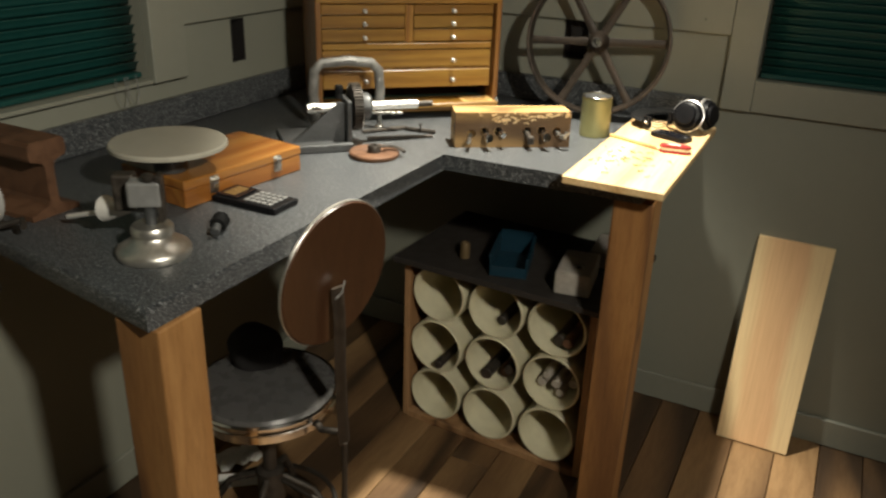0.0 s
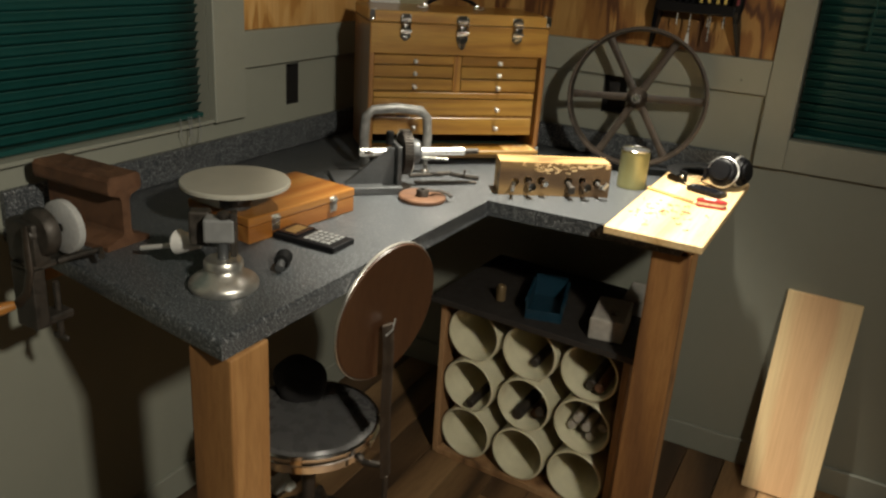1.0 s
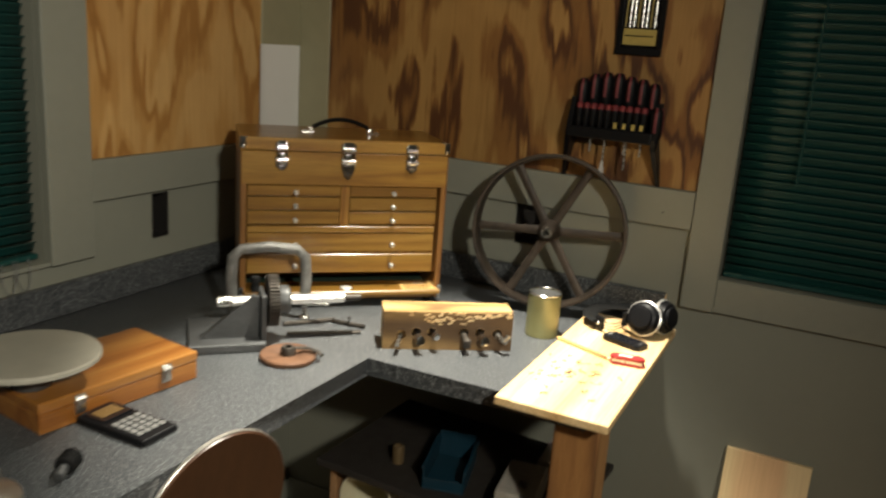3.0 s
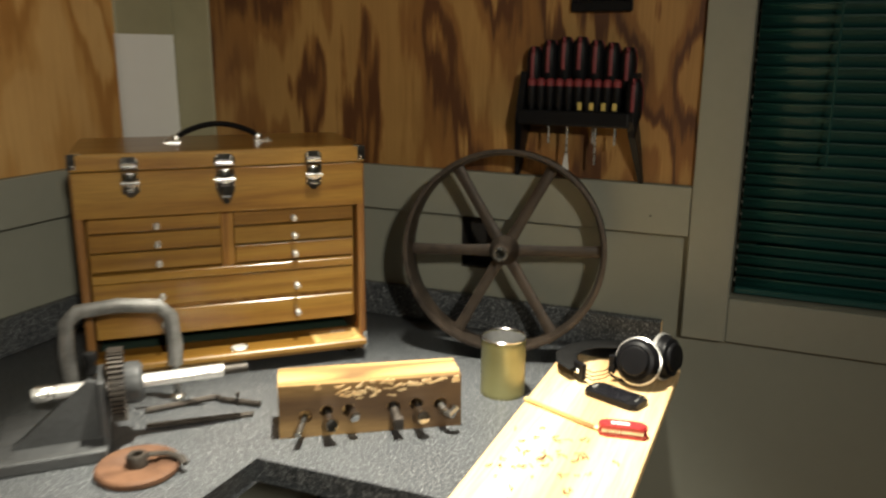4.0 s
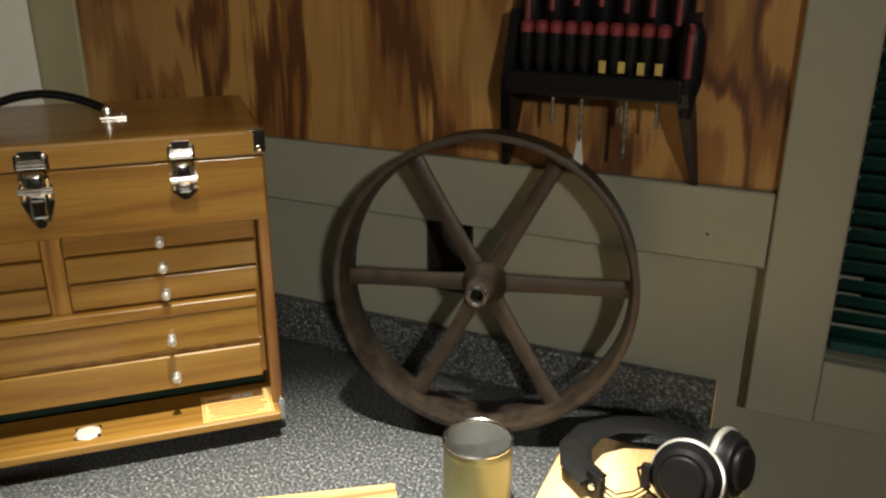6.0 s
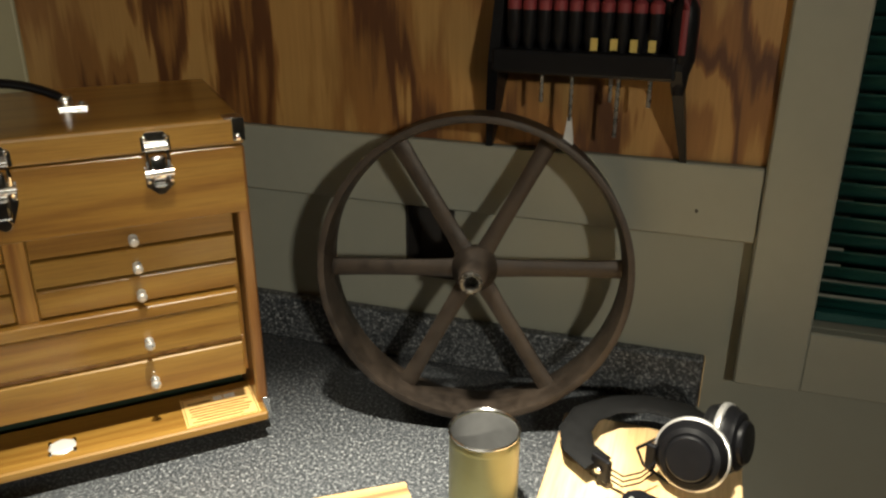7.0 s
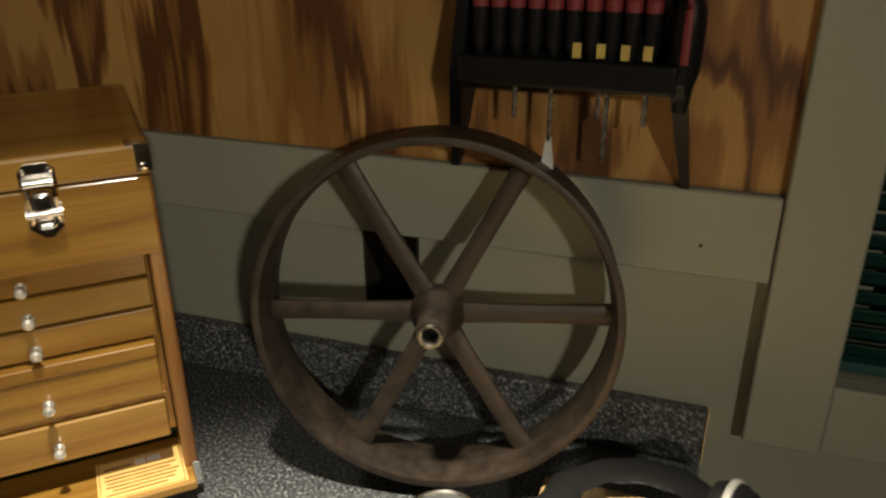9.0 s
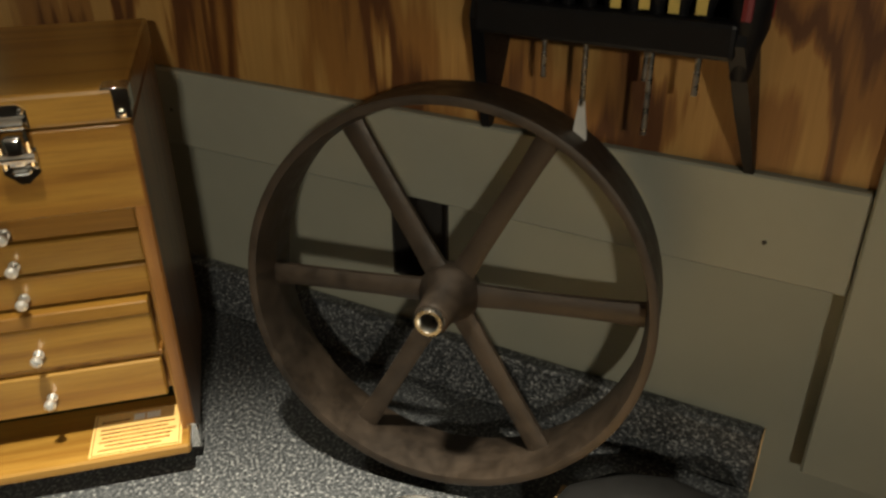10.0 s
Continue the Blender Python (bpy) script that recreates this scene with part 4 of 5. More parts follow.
for i, (x, z) in enumerate(HOLES):
    if i == 0:
        b = rod((x, 0.012, z - 0.004), (x - 0.012, -0.040, z + 0.018 - 0.028), 0.0048, 12, None, None, 0.001)
        part("cutter", b, STEEL, bk, smooth=True)
    elif i in (1, 4):
        b = rod((x, 0.015, z - 0.002), (x + 0.006, -0.034, z - 0.012), 0.0070, 14, None, 0.0080, 0.002)
        lathe([(0, 0), (0.0095, 0.001), (0.0105, 0.006), (0.0095, 0.012), (0, 0.013)], 16, b, pose(x + 0.005, -0.024, z - 0.010, 75, 0, 10))
        part("cutter", b, CHROME, bk, smooth=True)
    elif i == 2:
        b = rod((x, 0.015, z), (x + 0.010, -0.022, z - 0.004), 0.0060, 14, None, 0.0078, 0.002)
        part("cutter", b, CHROME, bk, smooth=True)
    elif i == 3:
        b = rod((x, 0.015, z - 0.002), (x + 0.004, -0.026, z - 0.012), 0.0072, 14, None, None, 0.002)
        box(b, x - 0.004, x + 0.012, -0.034, -0.022, z - 0.024, z - 0.004, 0.002)
        part("cutter", b, DARKIRON, bk, smooth=True)
    else:
        b = tube([(x, 0.01, z - 0.002), (x + 0.004, -0.012, z - 0.006), (x + 0.014, -0.026, z - 0.008), (x + 0.022, -0.022, z + 0.004)], 0.0065, 10)
        part("cutter", b, STEEL, bk, smooth=True)

# open tin
tn = at("tin_can", 0.942, -0.300, TOP, "open olive-gold tin can without a lid", "tin can")
R = 0.0385
part("wall", lathe([(0, 0.0035), (R - 0.001, 0.0035), (R - 0.001, 0.1015), (R - 0.0004, 0.1025), (R, 0.1015), (R, 0.095), (R + 0.0003, 0.093), (R, 0.091), (R, 0.008), (R + 0.0003, 0.006), (R, 0.004), (R, 0.0008), (R - 0.004, 0.0008), (0, 0.0018)], 48), TIN, tn, smooth=True)
part("lining", lathe([(0, 0.0042), (R - 0.0016, 0.0042), (R - 0.0016, 0.1005), (R - 0.0012, 0.1005), (R - 0.0012, 0.0038), (0, 0.0038)], 40), GREY, tn, "dull grey inside", True)
part("rim", lathe([(R - 0.0015, 0.1025), (R + 0.0008, 0.1025), (R + 0.0012, 0.1040), (R - 0.0002, 0.1052), (R - 0.0018, 0.1040), (R - 0.0015, 0.1025)], 48), CHROME, tn, "bright rolled rim", True)

# headphones on the board
BZ = TOP + 0.0192
hp = at("headphones", 1.108, -0.195, BZ, "black over-ear headphones with silver rings lying folded", "headphones")


def cup(m, label):
    c = part("ear_cup", lathe([(0, 0.0), (0.034, 0.0), (0.0385, 0.002), (0.0395, 0.006), (0.0385, 0.013), (0.0345, 0.018), (0.0330, 0.0225), (0.0275, 0.0250), (0.0255, 0.0245), (0.0250, 0.0290), (0.0230, 0.0310), (0.0120, 0.0318), (0, 0.0320)], 44, None, m), BLACK, hp, label, True)
    part("ring", lathe([(0.0393, 0.0015), (0.0412, 0.0015), (0.0420, 0.0045), (0.0414, 0.0080), (0.0393, 0.0090), (0.0393, 0.0015)], 44, None, m), POLISH, c, "silver ring", True)
    part("cushion", lathe([(0.018, -0.004), (0.020, -0.013), (0.028, -0.017), (0.036, -0.013), (0.038, -0.006), (0.035, 0.001), (0.018, 0.001)], 36, None, m), RUBBER, c, "soft black cushion", True)


def axis_pose(p, d):
    return Matrix.Translation(p) @ Vector(d).to_track_quat("Z", "Y").to_matrix().to_4x4()


cup(axis_pose((0.052, -0.018, 0.0425), (-0.17, -0.93, 0.34)), "")
cup(axis_pose((0.082, 0.022, 0.0425), (0.93, -0.32, 0.18)), "")
band = [(-0.048, -0.042, 0.022), (-0.074, -0.020, 0.023), (-0.084, 0.012, 0.024), (-0.076, 0.048, 0.025), (-0.048, 0.078, 0.026), (-0.006, 0.092, 0.027), (0.034, 0.086, 0.029), (0.058, 0.062, 0.034), (0.066, 0.040, 0.040)]
part("headband", tube(band, 0.020, 12, None, False, 0.22, (0.0, 0.0, 1.0)), RUBBER, hp, smooth=True)
part("yoke", bx(-0.006, 0.006, -0.004, 0.004, -0.016, 0.016, 0.002, 2, pose(0.008, -0.026, 0.034, 0, 0, -20)), BLACK, hp)
part("slider", bx(-0.013, 0.013, -0.004, 0.004, -0.015, 0.015, 0.002, 2, pose(-0.044, -0.048, 0.021, 0, 0, -35)), BLACK, hp)
part("slider_stud", lathe([(0, 0.003), (0.003, 0.0025), (0.0045, 0), (0, 0)], 14, None, axis_pose((-0.047, -0.053, 0.021), (-0.57, -0.82, 0))), CHROME, hp, smooth=True)
for dz in (0.0, 0.007, 0.014):
    part("wire", tube([(-0.036, -0.054, 0.014 + dz), (-0.018, -0.062, 0.012 + dz), (0.0, -0.054, 0.016 + dz), (0.014, -0.038, 0.022 + dz)], 0.0011, 6), BLACK, hp, smooth=True)
part("cable", tube([(0.03, -0.03, 0.006), (0.0, 0.0, 0.0022), (-0.01, 0.03, 0.0022), (0.01, 0.055, 0.0022), (0.03, 0.05, 0.0022), (0.025, 0.03, 0.0022)], 0.0018, 6), BLACK, hp, smooth=True)

# phone
ph = at("mobile_phone", 1.138, -0.291, BZ, "black mobile phone lying face up on the board", "phone", -21)
bm = extrude_outline(arc(0.040, 0.014, 0.010, 0, 90, 6) + arc(-0.040, 0.014, 0.010, 90, 180, 6) + arc(-0.040, -0.014, 0.010, 180, 270, 6) + arc(0.040, -0.014, 0.010, 270, 360, 6), 0.0003, 0.011)
bmesh.ops.bevel(bm, geom=[e for e in bm.edges if abs(e.verts[0].co.z - e.verts[1].co.z) < 1e-6], offset=0.0025, segments=2, affect="EDGES")
part("body", bm, BLACK, ph, smooth=True)
part("screen", bx(-0.032, 0.030, -0.0185, 0.0185, 0.0112, 0.0116), SCREEN, ph, "dark glossy screen")
part("speaker_slot", bx(0.039, 0.041, -0.006, 0.006, 0.0112, 0.0116), GREY, ph)
part("button", bx(-0.043, -0.038, -0.007, 0.007, 0.0112, 0.0120, 0.0005), GREY, ph)

# red knife, pencil, shavings
kn = at("pocket_knife", 1.174, -0.415, BZ, "small red pocket knife lying on the board", "pocket knife", 9)
bm = extrude_outline(arc(0.024, 0, 0.0125, -90, 90, 10) + arc(-0.024, 0, 0.0125, 90, 270, 10), 0.0003, 0.006)
part("scale", bm, RED, kn)
bm = extrude_outline(arc(0.024, 0, 0.0125, -90, 90, 10) + arc(-0.024, 0, 0.0125, 90, 270, 10), 0.0125, 0.019)
bmesh.ops.bevel(bm, geom=[e for e in bm.edges if e.verts[0].co.z > 0.018 and e.verts[1].co.z > 0.018], offset=0.002, segments=2, affect="EDGES")
part("scale", bm, RED, kn, smooth=True)
part("blade_stack", bx(-0.031, 0.031, -0.010, 0.010, 0.0062, 0.0123), STEEL, kn)
part("label_bar", bx(-0.018, 0.010, -0.004, 0.003, 0.0191, 0.0194), WHITE, kn)
pn = at("pencil", 1.075, -0.390, BZ, "thin worn pencil lying on the board", "pencil", -23)
part("shaft", rod((-0.070, 0, 0.0038), (0.062, 0, 0.0038), 0.0036, 6), BLOCKW, pn)
part("point", rod((0.062, 0, 0.0038), (0.079, 0, 0.0030), 0.0036, 10, None, 0.0006), BOARD, pn, smooth=True)
part("ferrule", rod((-0.079, 0, 0.0038), (-0.070, 0, 0.0038), 0.0038, 10), BRASS, pn, smooth=True)
sh = bmesh.new()
rng = random.Random(11)
for k in range(46):
    cx, cy = rng.gauss(1.085, 0.035), rng.gauss(-0.547, 0.050)
    if not (1.01 < cx < 1.21 and -0.70 < cy < -0.43):
        continue
    a0, r, n = rng.uniform(0, 360), rng.uniform(0.003, 0.009), 5
    pts = [(cx + r * math.cos(radians(a0 + 34 * j)), cy + r * math.sin(radians(a0 + 34 * j)), BZ + 0.0012 + 0.0006 * j) for j in range(n)]
    tube(pts, rng.uniform(0.0006, 0.0011), 4, sh)
tagged(mesh_ob("wood_shavings", sh, RUST), "scattered brown curls of wood shavings on the board", "shavings", kind="stuff")

# hinged case with a faceplate on it
cs = at("wooden_case", 0.374, -1.090, TOP, "closed orange-brown wooden instrument case with two latches", "case", -7)
part("lower_half", bx(-0.092, 0.092, -0.155, 0.155, 0.0005, 0.036, 0.002), BOXWOOD, cs)
part("lid", bx(-0.093, 0.093, -0.156, 0.156, 0.0365, 0.055, 0.003, 2), BOXWOOD, cs)
for y in (-0.085, 0.085):
    b = bx(0.0925, 0.0945, y - 0.010, y + 0.010, 0.016, 0.050, 0.0006)
    box(b, 0.094, 0.099, y - 0.007, y + 0.007, 0.022, 0.040, 0.002, 2)
    rod((0.0965, y - 0.009, 0.042), (0.0965, y + 0.009, 0.042), 0.003, 10, b)
    part("latch", b, STEEL, cs, smooth=True)
fp = at("faceplate", 0.378, -1.215, TOP + 0.0553, "round off-white metal faceplate lying on the wooden case", "faceplate")
part("boss", lathe([(0, 0.0002), (0.030, 0.0002), (0.032, 0.003), (0.032, 0.047), (0, 0.047)], 32), GREYIRON, fp, smooth=True)
part("plate", lathe([(0, 0.0472), (0.106, 0.0472), (0.1095, 0.049), (0.1095, 0.055), (0.107, 0.058), (0.0, 0.0585)], 72), DISC, fp, smooth=True)

# dial stand
sd = at("tool_stand", 0.546, -1.432, TOP, "cast aluminium round-based stand carrying a dark clamp head", "stand")
part("base", lathe([(0, 0.0005), (0.058, 0.0005), (0.060, 0.004), (0.060, 0.011), (0.057, 0.016), (0.045, 0.024), (0.034, 0.030), (0.031, 0.036), (0, 0.036)], 48), ALU, sd, "polished aluminium base", True)
part("collar", lathe([(0.0, 0.0362), (0.031, 0.0362), (0.034, 0.040), (0.034, 0.048), (0.031, 0.053), (0.024, 0.054), (0, 0.054)], 36), ALU, sd, smooth=True)
b = rod((0, 0, 0.054), (0, 0, 0.120), 0.0095, 18)
part("column", b, GREYIRON, sd, smooth=True)
b = bx(-0.030, 0.022, -0.016, 0.018, 0.086, 0.128, 0.004, 2, pose(0, 0, 0, 0, 0, 35))
part("clamp_block", b, GREY, sd)
b = bx(0.014, 0.024, -0.014, 0.014, 0.060, 0.138, 0.002, 1, pose(0, 0, 0, 0, 0, 35))
part("jaw", b, DARKIRON, sd)
b = bx(-0.076, -0.040, -0.012, 0.016, 0.070, 0.132, 0.004, 2, pose(0, 0.03, 0, 0, 0, 35))
part("jaw", b, DARKIRON, sd)
b = lathe([(0, 0), (0.009, 0), (0.011, 0.003), (0.011, 0.010), (0.006, 0.013), (0, 0.013)], 14, None, pose(0.008, -0.004, 0.1285))
part("thumb_screw", b, DARKIRON, sd, smooth=True)
sp = part("cone", rod((-0.112, 0.006, 0.056), (-0.060, 0.012, 0.062), 0.0225, 28, None, 0.007, 0.001), SATIN, sd, "bright metal cone", True)
part("spindle", rod((-0.205, 0.004, 0.022), (-0.112, 0.006, 0.050), 0.0048, 12, None, None, 0.001), SATIN, sd, smooth=True)
part("cross_rod", rod((-0.070, 0.010, 0.064), (0.0, 0.002, 0.078), 0.006, 12), GREYIRON, sd, smooth=True)
kb = at("knurled_knob", 0.568, -1.300, TOP, "dark ridged rubber knob lying on its side", "knob", -62)
b = bmesh.new()
for k in range(3):
    lathe([(0.006, 0.0), (0.013, 0.001), (0.0155, 0.005), (0.013, 0.010), (0.006, 0.0112)], 20, b, pose(-0.018 + 0.0118 * k, 0, 0.0158, 0, 90, 0))
part("grip", b, RUBBER, kb, smooth=True)
part("stem", rod((0.016, 0, 0.0158), (0.036, 0, 0.011), 0.007, 14, None, 0.009, 0.001), GREYIRON, kb, smooth=True)

# calculator
ca = at("calculator", 0.530, -1.158, TOP, "black pocket calculator with a grey keypad", "calculator", 0)
part("body", bx(-0.076, 0.076, -0.037, 0.037, 0.0006, 0.013, 0.003, 2), BLACK, ca)
part("display_frame", bx(-0.070, -0.018, -0.030, 0.030, 0.0132, 0.0165, 0.001), SCREEN, ca)
part("display", bx(-0.058, -0.030, -0.022, 0.022, 0.0167, 0.0171), AMBER, ca, "dull amber display")
for i in range(5):
    for j in range(4):
        x, y = 0.0 + 0.0135 * i, -0.0225 + 0.015 * j
        part("key", bx(x - 0.0048, x + 0.0048, y - 0.0055, y + 0.0055, 0.0132, 0.0158, 0.0008), GREY, ca)

# rail offcut
ra = at("rail_anvil", 0.172, -1.395, TOP, "rusty brown offcut of steel rail used as an anvil", "rail")
RAILM = Matrix(((0, 0, 1, 0), (1, 0, 0, 0), (0, 1, 0, 0), (0, 0, 0, 1)))
part("rail_foot", extrude_outline([(-0.050, 0.0005), (0.050, 0.0005), (0.050, 0.010), (0.012, 0.022), (-0.012, 0.022), (-0.050, 0.010)], -0.112, 0.098, None, RAILM), RUST, ra)
part("rail_web", extrude_outline([(-0.012, 0.022), (0.012, 0.022), (0.009, 0.030), (0.009, 0.092), (0.014, 0.100), (-0.014, 0.100), (-0.009, 0.092), (-0.009, 0.030)], -0.1118, 0.0978, None, RAILM), RUST, ra)
part("rail_head", extrude_outline([(-0.014, 0.100), (0.014, 0.100), (0.036, 0.108), (0.038, 0.114), (0.038, 0.134), (0.032, 0.141), (-0.032, 0.141), (-0.038, 0.134), (-0.038, 0.114), (-0.036, 0.108)], -0.112, 0.098, None, RAILM), RUST, ra)

# hand-cranked grinder clamped to the worktop's end
hg = at("hand_grinder", 0.228, -1.540, TOP, "old hand-cranked bench grinder clamped to the worktop's end", "grinder")
part("stone", lathe([(0.008, -0.008), (0.046, -0.008), (0.049, -0.006), (0.049, 0.006), (0.046, 0.008), (0.008, 0.008)], 44, None, pose(0.030, 0.018, 0.072, 90, 0, 0)), STONE, hg, "pale grinding stone", True)
b = lathe([(0, 0.0), (0.040, 0.0), (0.044, 0.004), (0.044, 0.018), (0.038, 0.026), (0.016, 0.030), (0.012, 0.040), (0, 0.040)], 36, None, pose(0.015, -0.006, 0.068, 90, 0, 0))
box(b, -0.045, 0.030, -0.045, -0.010, 0.010, 0.090, 0.008, 2)
part("gear_case", b, DARKIRON, hg, smooth=True)
b = bx(-0.032, 0.024, -0.052, 0.060, 0.0008, 0.014, 0.003)
box(b, -0.032, 0.024, -0.052, -0.0235, -0.110, 0.010, 0.004, 2)
box(b, -0.025, 0.018, -0.050, 0.030, -0.112, -0.096, 0.003)
part("clamp_bracket", b, DARKIRON, hg)
b = rod((0.0, 0.010, -0.150), (0.0, 0.010, -0.0395), 0.006, 12)
box(b, -0.020, 0.020, 0.006, 0.014, -0.158, -0.146, 0.003)
part("clamp_screw", b, DARKIRON, hg, smooth=True)
part("crank_arm", tube([(0.020, -0.050, 0.085), (0.040, -0.064, 0.060), (0.050, -0.070, 0.020), (0.044, -0.076, -0.020), (0.020, -0.080, -0.045)], 0.009, 10, None, False, 0.55, (0, 1, 0)), IRON, hg, smooth=True)
part("crank_grip", lathe([(0, 0), (0.008, 0.002), (0.011, 0.020), (0.0135, 0.050), (0.012, 0.075), (0.007, 0.084), (0, 0.085)], 20, None, axis_pose((0.020, -0.084, -0.045), (-0.35, -0.93, -0.10))), BOXWOOD, hg, "turned wooden grip", True)
part("tool_rest", tube([(0.030, 0.0, 0.012), (0.055, 0.03, 0.022), (0.080, 0.050, 0.030), (0.100, 0.035, 0.026)], 0.006, 8), DARKIRON, hg, smooth=True)

# ---- on the walls ----
sr = thing("screwdriver_rack", (0.987, -0.010, 1.368), "black wall rack full of red and black screwdrivers", "screwdriver rack")
part("back_plate", bx(-0.102, 0.100, -0.010, -0.0005, -0.004, 0.075, 0.003), BLACK, sr)
part("front_bar", bx(-0.106, 0.104, -0.070, -0.048, -0.012, 0.016, 0.004, 2), BLACK, sr)
part("shelf", bx(-0.104, 0.102, -0.062, -0.010, -0.010, -0.001, 0.002), BLACK, sr)
part("rear_bar", bx(-0.104, 0.102, -0.034, -0.018, 0.052, 0.066, 0.003), BLACK, sr)
for s in (-1, 1):
    x = s * 0.104
    b = bmesh.new()
    vs = []
    for z, y0, y1, w in ((0.085, -0.040, -0.001, 0.006), (0.0, -0.068, -0.001, 0.0065), (-0.060, -0.040, -0.001, 0.006), (-0.118, -0.010, -0.001, 0.004)):
        xo = x + s * 0.0 + s * 0.018 * max(0.0, -z) / 0.118
        vs.append([b.verts.new((xo - w, y0, z)), b.verts.new((xo + w, y0, z)), b.verts.new((xo + w, y1, z)), b.verts.new((xo - w, y1, z))])
    for p, q in zip(vs, vs[1:]):
        for j in range(4):
            b.faces.new((p[j], p[(j + 1) % 4], q[(j + 1) % 4], q[j]))
    b.faces.new(vs[0])
    b.faces.new(vs[-1][::-1])
    part("side_leg", b, BLACK, sr)
for k, x in enumerate((0.012, 0.034, 0.056, 0.076)):
    part("size_tag", bx(x - 0.004, x + 0.004, -0.0652, -0.0642, 0.018 + 0.001 * (k % 2), 0.032), YELLOW, sr, "small yellow tag")


def driver(x, y, z, big, blade, tip, tilt=0.0):
    d = thing("screwdriver", (0.987 + x, -0.010 + y, 1.368 + z), ("large" if big else "small") + " black and red handled screwdriver standing in the rack", "screwdriver", "screwdrivers in the rack")
    d.matrix_world = pose(0.987 + x, -0.010 + y, 1.368 + z, tilt, 0, 0)
    if big:
        r, h = 0.0150, 0.105
        prof = [(0, 0), (0.007, 0), (0.009, 0.010), (0.010, 0.022), (r, 0.040), (r, 0.080), (r * 0.92, 0.094), (r * 0.55, h), (0, h + 0.001)]
    else:
        r, h = 0.0080, 0.068
        prof = [(0, 0), (0.005, 0), (0.006, 0.006), (0.0055, 0.014), (r, 0.022), (r, h - 0.014), (0, h - 0.014)]
    part("handle", lathe(prof, 20), BLACK, d, smooth=True)
    if big:
        for a in (-90, 30, 150):
            b = bmesh.new()
            ca, sa = math.cos(radians(a)), math.sin(radians(a))
            tube([(ca * 0.0125, sa * 0.0125, 0.046), (ca * 0.0128, sa * 0.0128, 0.078), (ca * 0.0116, sa * 0.0116, 0.093), (ca * 0.0072, sa * 0.0072, 0.103)], 0.0045, 8, b)
            part("grip_inlay", b, DULLRED, d, "dull red grip inlay", True)
    else:
        part("cap", lathe([(0, h - 0.0138), (r, h - 0.0138), (r, h - 0.004), (r * 0.6, h), (0, h)], 18), DULLRED, d, "dull red cap", True)
    if blade:
        b = rod((0, 0, -blade), (0, 0, 0.001), 0.0024, 8)
        if tip:
            part("blade_tip", extrude_outline([(-0.0020, 0), (-0.0056, -0.026), (-0.0062, -0.034), (-0.0045, -0.041), (0.0045, -0.041), (0.0062, -0.034), (0.0056, -0.026), (0.0020, 0)], -0.0012, 0.0012, None, pose(0, 0, -blade + 0.006, 90, 0, 0)), SATIN, d, "bright flared blade tip")
        part("blade", b, STEEL, d, smooth=True)


for k in range(7):
    driver(-0.088 + 0.0295 * k, -0.026, 0.034 + (0.010 if k in (2, 3) else 0.004 if k in (1, 4) else -0.008 if k in (0, 6) else 0.0), True, (0.0, 0.0, 0.0, 0.0, 0.085, 0.0, 0.0)[k], False)
for k in range(10):
    driver(-0.083 + 0.0178 * k, -0.055, 0.006, False, (0.0, 0.0, 0.052, 0.0, 0.072, 0.0, 0.0, 0.088, 0.0, 0.050)[k], k == 4)
driver(0.108, -0.052, -0.028, True, 0.0, False)

tg = thing("tool_case", (1.017, -0.0105, 1.562), "black hanging case of small tools with a yellow card", "tool case")
part("frame", bx(-0.057, 0.057, -0.012, -0.0005, 0.0, 0.018, 0.002), BLACK, tg)
part("frame", bx(-0.057, -0.044, -0.012, -0.0005, 0.018, 0.170, 0.002), BLACK, tg)
part("frame", bx(0.044, 0.057, -0.012, -0.0005, 0.018, 0.170, 0.002), BLACK, tg)
part("frame", bx(-0.044, 0.044, -0.012, -0.0005, 0.158, 0.170, 0.002), BLACK, tg)
part("backing", bx(-0.044, 0.044, -0.004, -0.0008, 0.018, 0.158), SCREEN, tg)
part("card", bx(-0.040, 0.040, -0.0055, -0.0042, 0.024, 0.062), YELLOW, tg, "yellow printed card")
part("card_bar", bx(-0.036, 0.034, -0.0062, -0.0056, 0.044, 0.047), BLACK, tg)
for k in range(8):
    part("small_tool", rod((-0.036 + 0.010 * k, -0.007, 0.066), (-0.036 + 0.010 * k, -0.007, 0.150), 0.0018, 8), YELLOW if k % 3 == 0 else STEEL, tg, smooth=True)

# paper in the corner
bm = bmesh.new()
cols = [(0.0215, -0.205), (0.0180, -0.190), (0.0165, -0.172), (0.0155, -0.14), (0.0150, -0.08), (0.0155, -0.018)]
lo = [bm.verts.new((x, y, 1.266 + 0.004 * i % 2)) for i, (x, y) in enumerate(cols)]
hi = [bm.verts.new((x - 0.001, y, 1.520)) for x, y in cols]
lo2 = [bm.verts.new((x + 0.0006, y, 1.266)) for x, y in cols]
hi2 = [bm.verts.new((x - 0.0004, y, 1.520)) for x, y in cols]
for i in range(len(cols) - 1):
    bm.faces.new((lo[i], lo[i + 1], hi[i + 1], hi[i]))
    bm.faces.new((lo2[i], hi2[i], hi2[i + 1], lo2[i + 1]))
tagged(mesh_ob("paper_sheet", bm, PAPER), "plain white paper sheet pinned in the corner", "paper")

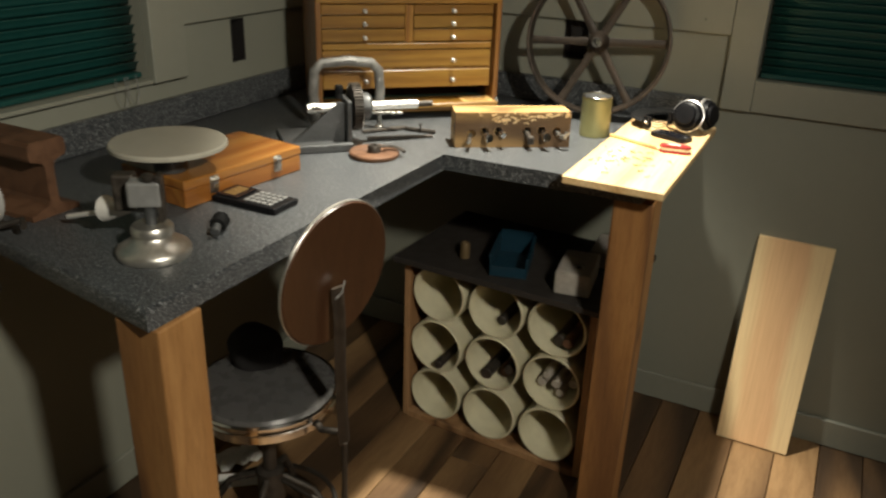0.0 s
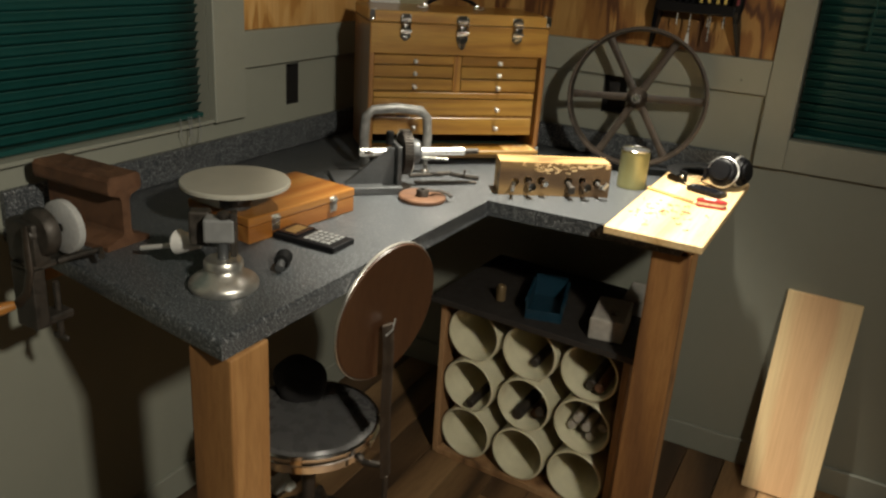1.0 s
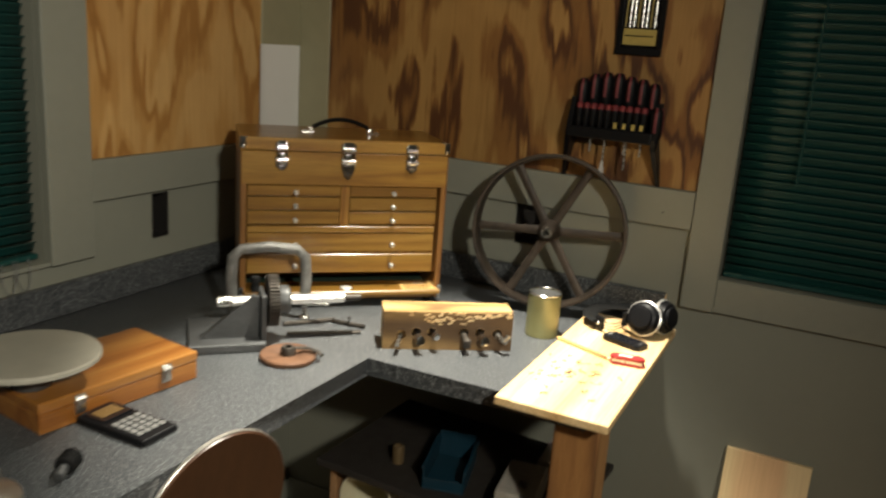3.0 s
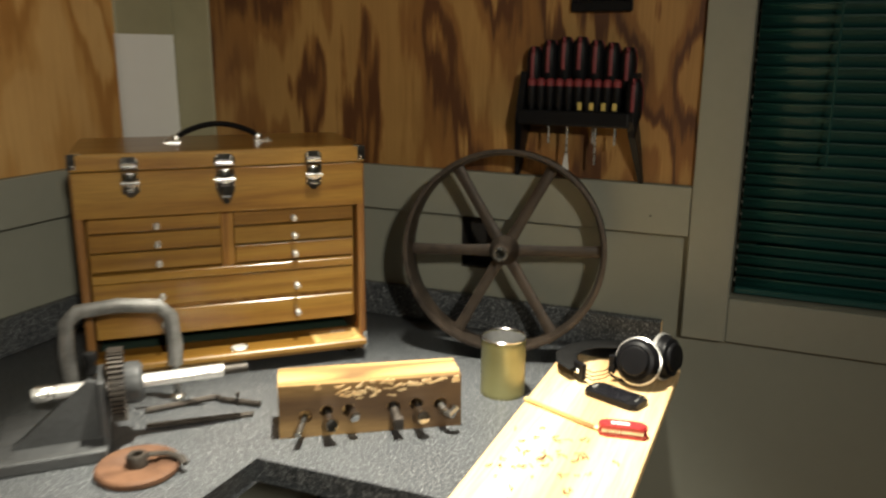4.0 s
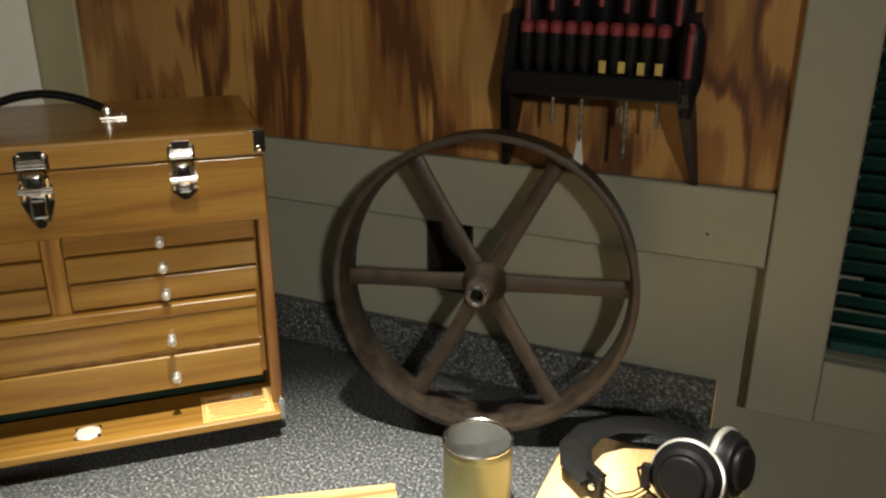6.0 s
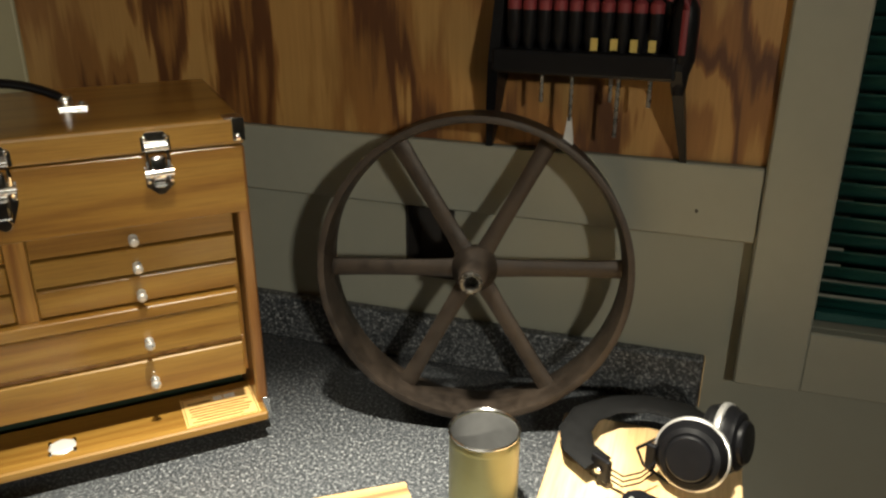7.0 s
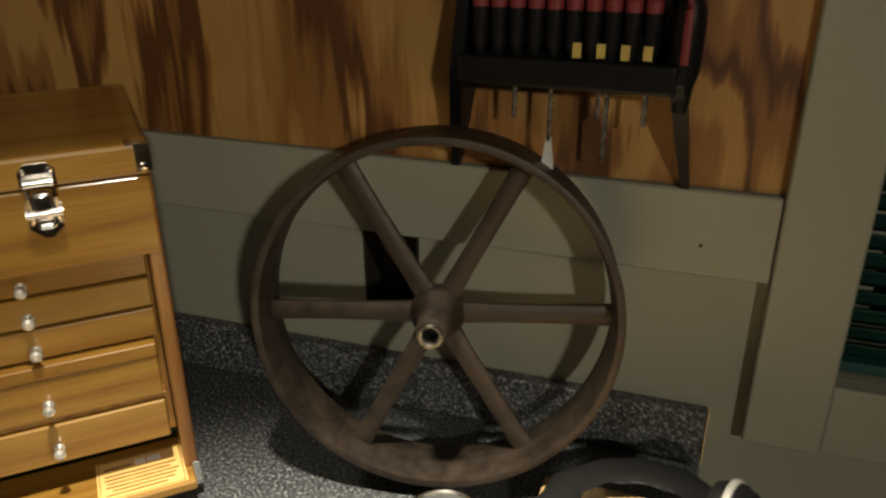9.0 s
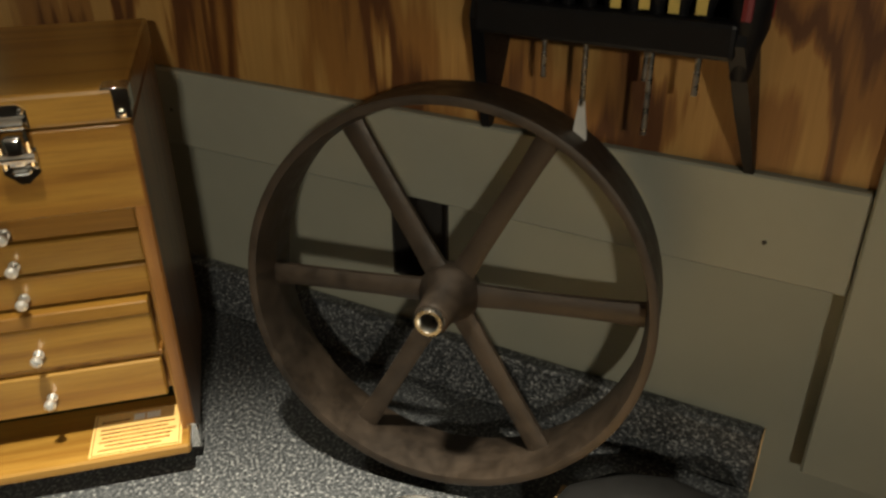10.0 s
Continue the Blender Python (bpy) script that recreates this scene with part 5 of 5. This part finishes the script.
# nail heads and pencil mark
for x, z in ((1.132, 1.190), (0.44, 1.20)):
    tagged(mesh_ob("nail", lathe([(0, 0.0015), (0.0018, 0.001), (0.0022, 0), (0, 0)], 10, None, pose(x, -0.0192, z, 90, 0, 0)), DARKIRON), "small dark nail head in the trim", "nail", "nail heads")

# ---- under the bench ----
SZ2 = 0.5391
bn = thing("parts_bin", (0.783, -0.405, SZ2), "blue plastic open parts bin on the shelf", "parts bin", rz=14)
b = bx(-0.050, 0.050, -0.085, 0.085, 0.0003, 0.004, 0.001)
part("base", b, BLUE, bn)
part("side", bx(-0.050, -0.046, -0.085, 0.085, 0.004, 0.060, 0.001), BLUE, bn)
part("side", bx(0.046, 0.050, -0.085, 0.085, 0.004, 0.060, 0.001), BLUE, bn)
part("back", bx(-0.046, 0.046, 0.081, 0.085, 0.004, 0.072, 0.001), BLUE, bn)
part("lip", bx(-0.046, 0.046, -0.085, -0.081, 0.004, 0.030, 0.001), BLUE, bn)
part("rim", bx(-0.054, -0.0502, -0.085, 0.085, 0.052, 0.060, 0.001), BLUE, bn)
part("rim", bx(0.0502, 0.054, -0.085, 0.085, 0.052, 0.060, 0.001), BLUE, bn)
gb = thing("grey_block", (0.975, -0.425, SZ2), "rough grey block on the dark shelf", "block", rz=8)
part("block", bx(-0.046, 0.046, -0.080, 0.080, 0.0003, 0.062, 0.005, 2), CONCRETE, gb)
part("washer", lathe([(0.004, 0.0622), (0.012, 0.0622), (0.013, 0.064), (0.012, 0.066), (0.004, 0.066), (0.004, 0.0622)], 20, None, pose(0.01, -0.03, 0)), STEEL, gb, smooth=True)
gb2 = thing("grey_block", (1.010, -0.24, SZ2), "rough grey block on the dark shelf", "block", rz=4)
part("block", bx(-0.046, 0.040, -0.060, 0.080, 0.0003, 0.050, 0.005, 2), CONCRETE, gb2)
cp = thing("brass_cup", (0.648, -0.425, SZ2), "small dull brass cylinder standing on the shelf", "cylinder")
part("body", lathe([(0, 0.0003), (0.014, 0.0003), (0.0145, 0.003), (0.0145, 0.040), (0.012, 0.046), (0.009, 0.046), (0.009, 0.038), (0, 0.038)], 24), OLDBRASS, cp, smooth=True)
ps = thing("paper_offcut", (0.285, -0.96, 0.0), "pale paper offcut lying on the floor", "paper", rz=38)
part("sheet", bx(-0.085, 0.085, -0.028, 0.028, 0.0006, 0.003, 0.0008), PAPER, ps)
ps2 = thing("paper_offcut", (0.20, -0.91, 0.0), "crumpled pale paper offcut on the floor", "paper", rz=60)
bm = bmesh.new()
rng = random.Random(3)
g = [[bm.verts.new((-0.06 + 0.02 * i, -0.04 + 0.02 * j, 0.001 + rng.uniform(0, 0.018))) for j in range(5)] for i in range(7)]
g2 = [[bm.verts.new(v.co + Vector((0, 0, 0.001))) for v in r] for r in g]
for i in range(6):
    for j in range(4):
        bm.faces.new((g[i][j], g[i][j + 1], g[i + 1][j + 1], g[i + 1][j]))
        bm.faces.new((g2[i][j], g2[i + 1][j], g2[i + 1][j + 1], g2[i][j + 1]))
part("sheet", bm, PAPER, ps2)
# what lies in the pipes
PX = [0.492 + 0.018 + (PW - 0.036) * (c + 0.5) / 3 for c in range(3)]
PZ = [0.0205 + PR + 0.165 * r for r in range(3)]
rng = random.Random(8)
for k, (dx, dz) in enumerate(((-0.040, -0.030), (-0.012, -0.048), (0.018, -0.046), (0.043, -0.026), (0.004, -0.020), (-0.026, -0.004))):
    rd = thing("stored_rod", (PX[2] + dx, -0.480 + rng.uniform(0.0, 0.05), PZ[1] + dz), "pale round bar end lying in a pipe", "rod", "bars stored in the pipes")
    part("bar", rod((0, 0, 0), (0, 0.25, 0), 0.0125, 16, None, None, 0.002), CONCRETE, rd, smooth=True)
for c, r, dx, dz, rr, mat, y0 in ((1, 1, -0.02, -0.045, 0.017, DARKIRON, -0.54), (1, 1, 0.02, -0.050, 0.015, RUST, -0.50), (1, 1, 0.045, -0.02, 0.016, DARKIRON, -0.53), (0, 1, 0.015, -0.050, 0.013, DARKIRON, -0.56), (2, 2, 0.0, -0.050, 0.016, DARKIRON, -0.53), (2, 2, 0.03, -0.040, 0.014, RUST, -0.55), (1, 2, 0.0, -0.052, 0.014, DARKIRON, -0.50)):
    rd = thing("stored_rod", (PX[c] + dx, y0 + 0.055, PZ[r] + dz), "dark metal bar lying in a pipe", "rod", "bars stored in the pipes")
    part("bar", rod((0, 0, 0), (0.004, 0.24, 0), rr, 14, None, None, 0.002), mat, rd, smooth=True)

# ---- floor planks ----
PWID = 0.118
shared = {}


def plank_mesh(length):
    key = round(length, 3)
    if key not in shared:
        bm = bx(-PWID / 2 + 0.0012, PWID / 2 - 0.0012, 0, length, -0.019, 0.0, 0.0015)
        me = bpy.data.meshes.new("floor_plank")
        bmesh.ops.recalc_face_normals(bm, faces=bm.faces[:])
        bm.to_mesh(me)
        bm.free()
        me.materials.append(FLOOR)
        shared[key] = me
    return shared[key]


rng = random.Random(21)
for i in range(36):
    x = 0.006 + PWID * (i + 0.5)
    y = RY
    cuts = [rng.choice((0.7, 1.0, 1.3))]
    while sum(cuts) < -RY - 0.5:
        cuts.append(rng.choice((1.0, 1.3, 1.6)))
    for n, c in enumerate(cuts):
        length = min(c, -y - 0.002) if n < len(cuts) - 1 else -y - 0.002
        if length < 0.05 or x > RX - 0.03:
            continue
        p = new("floor_plank", plank_mesh(length - 0.0015))
        p.parent = floor
        p.location = (x, y, 0.0 - rng.uniform(0, 0.0012))
        y += length
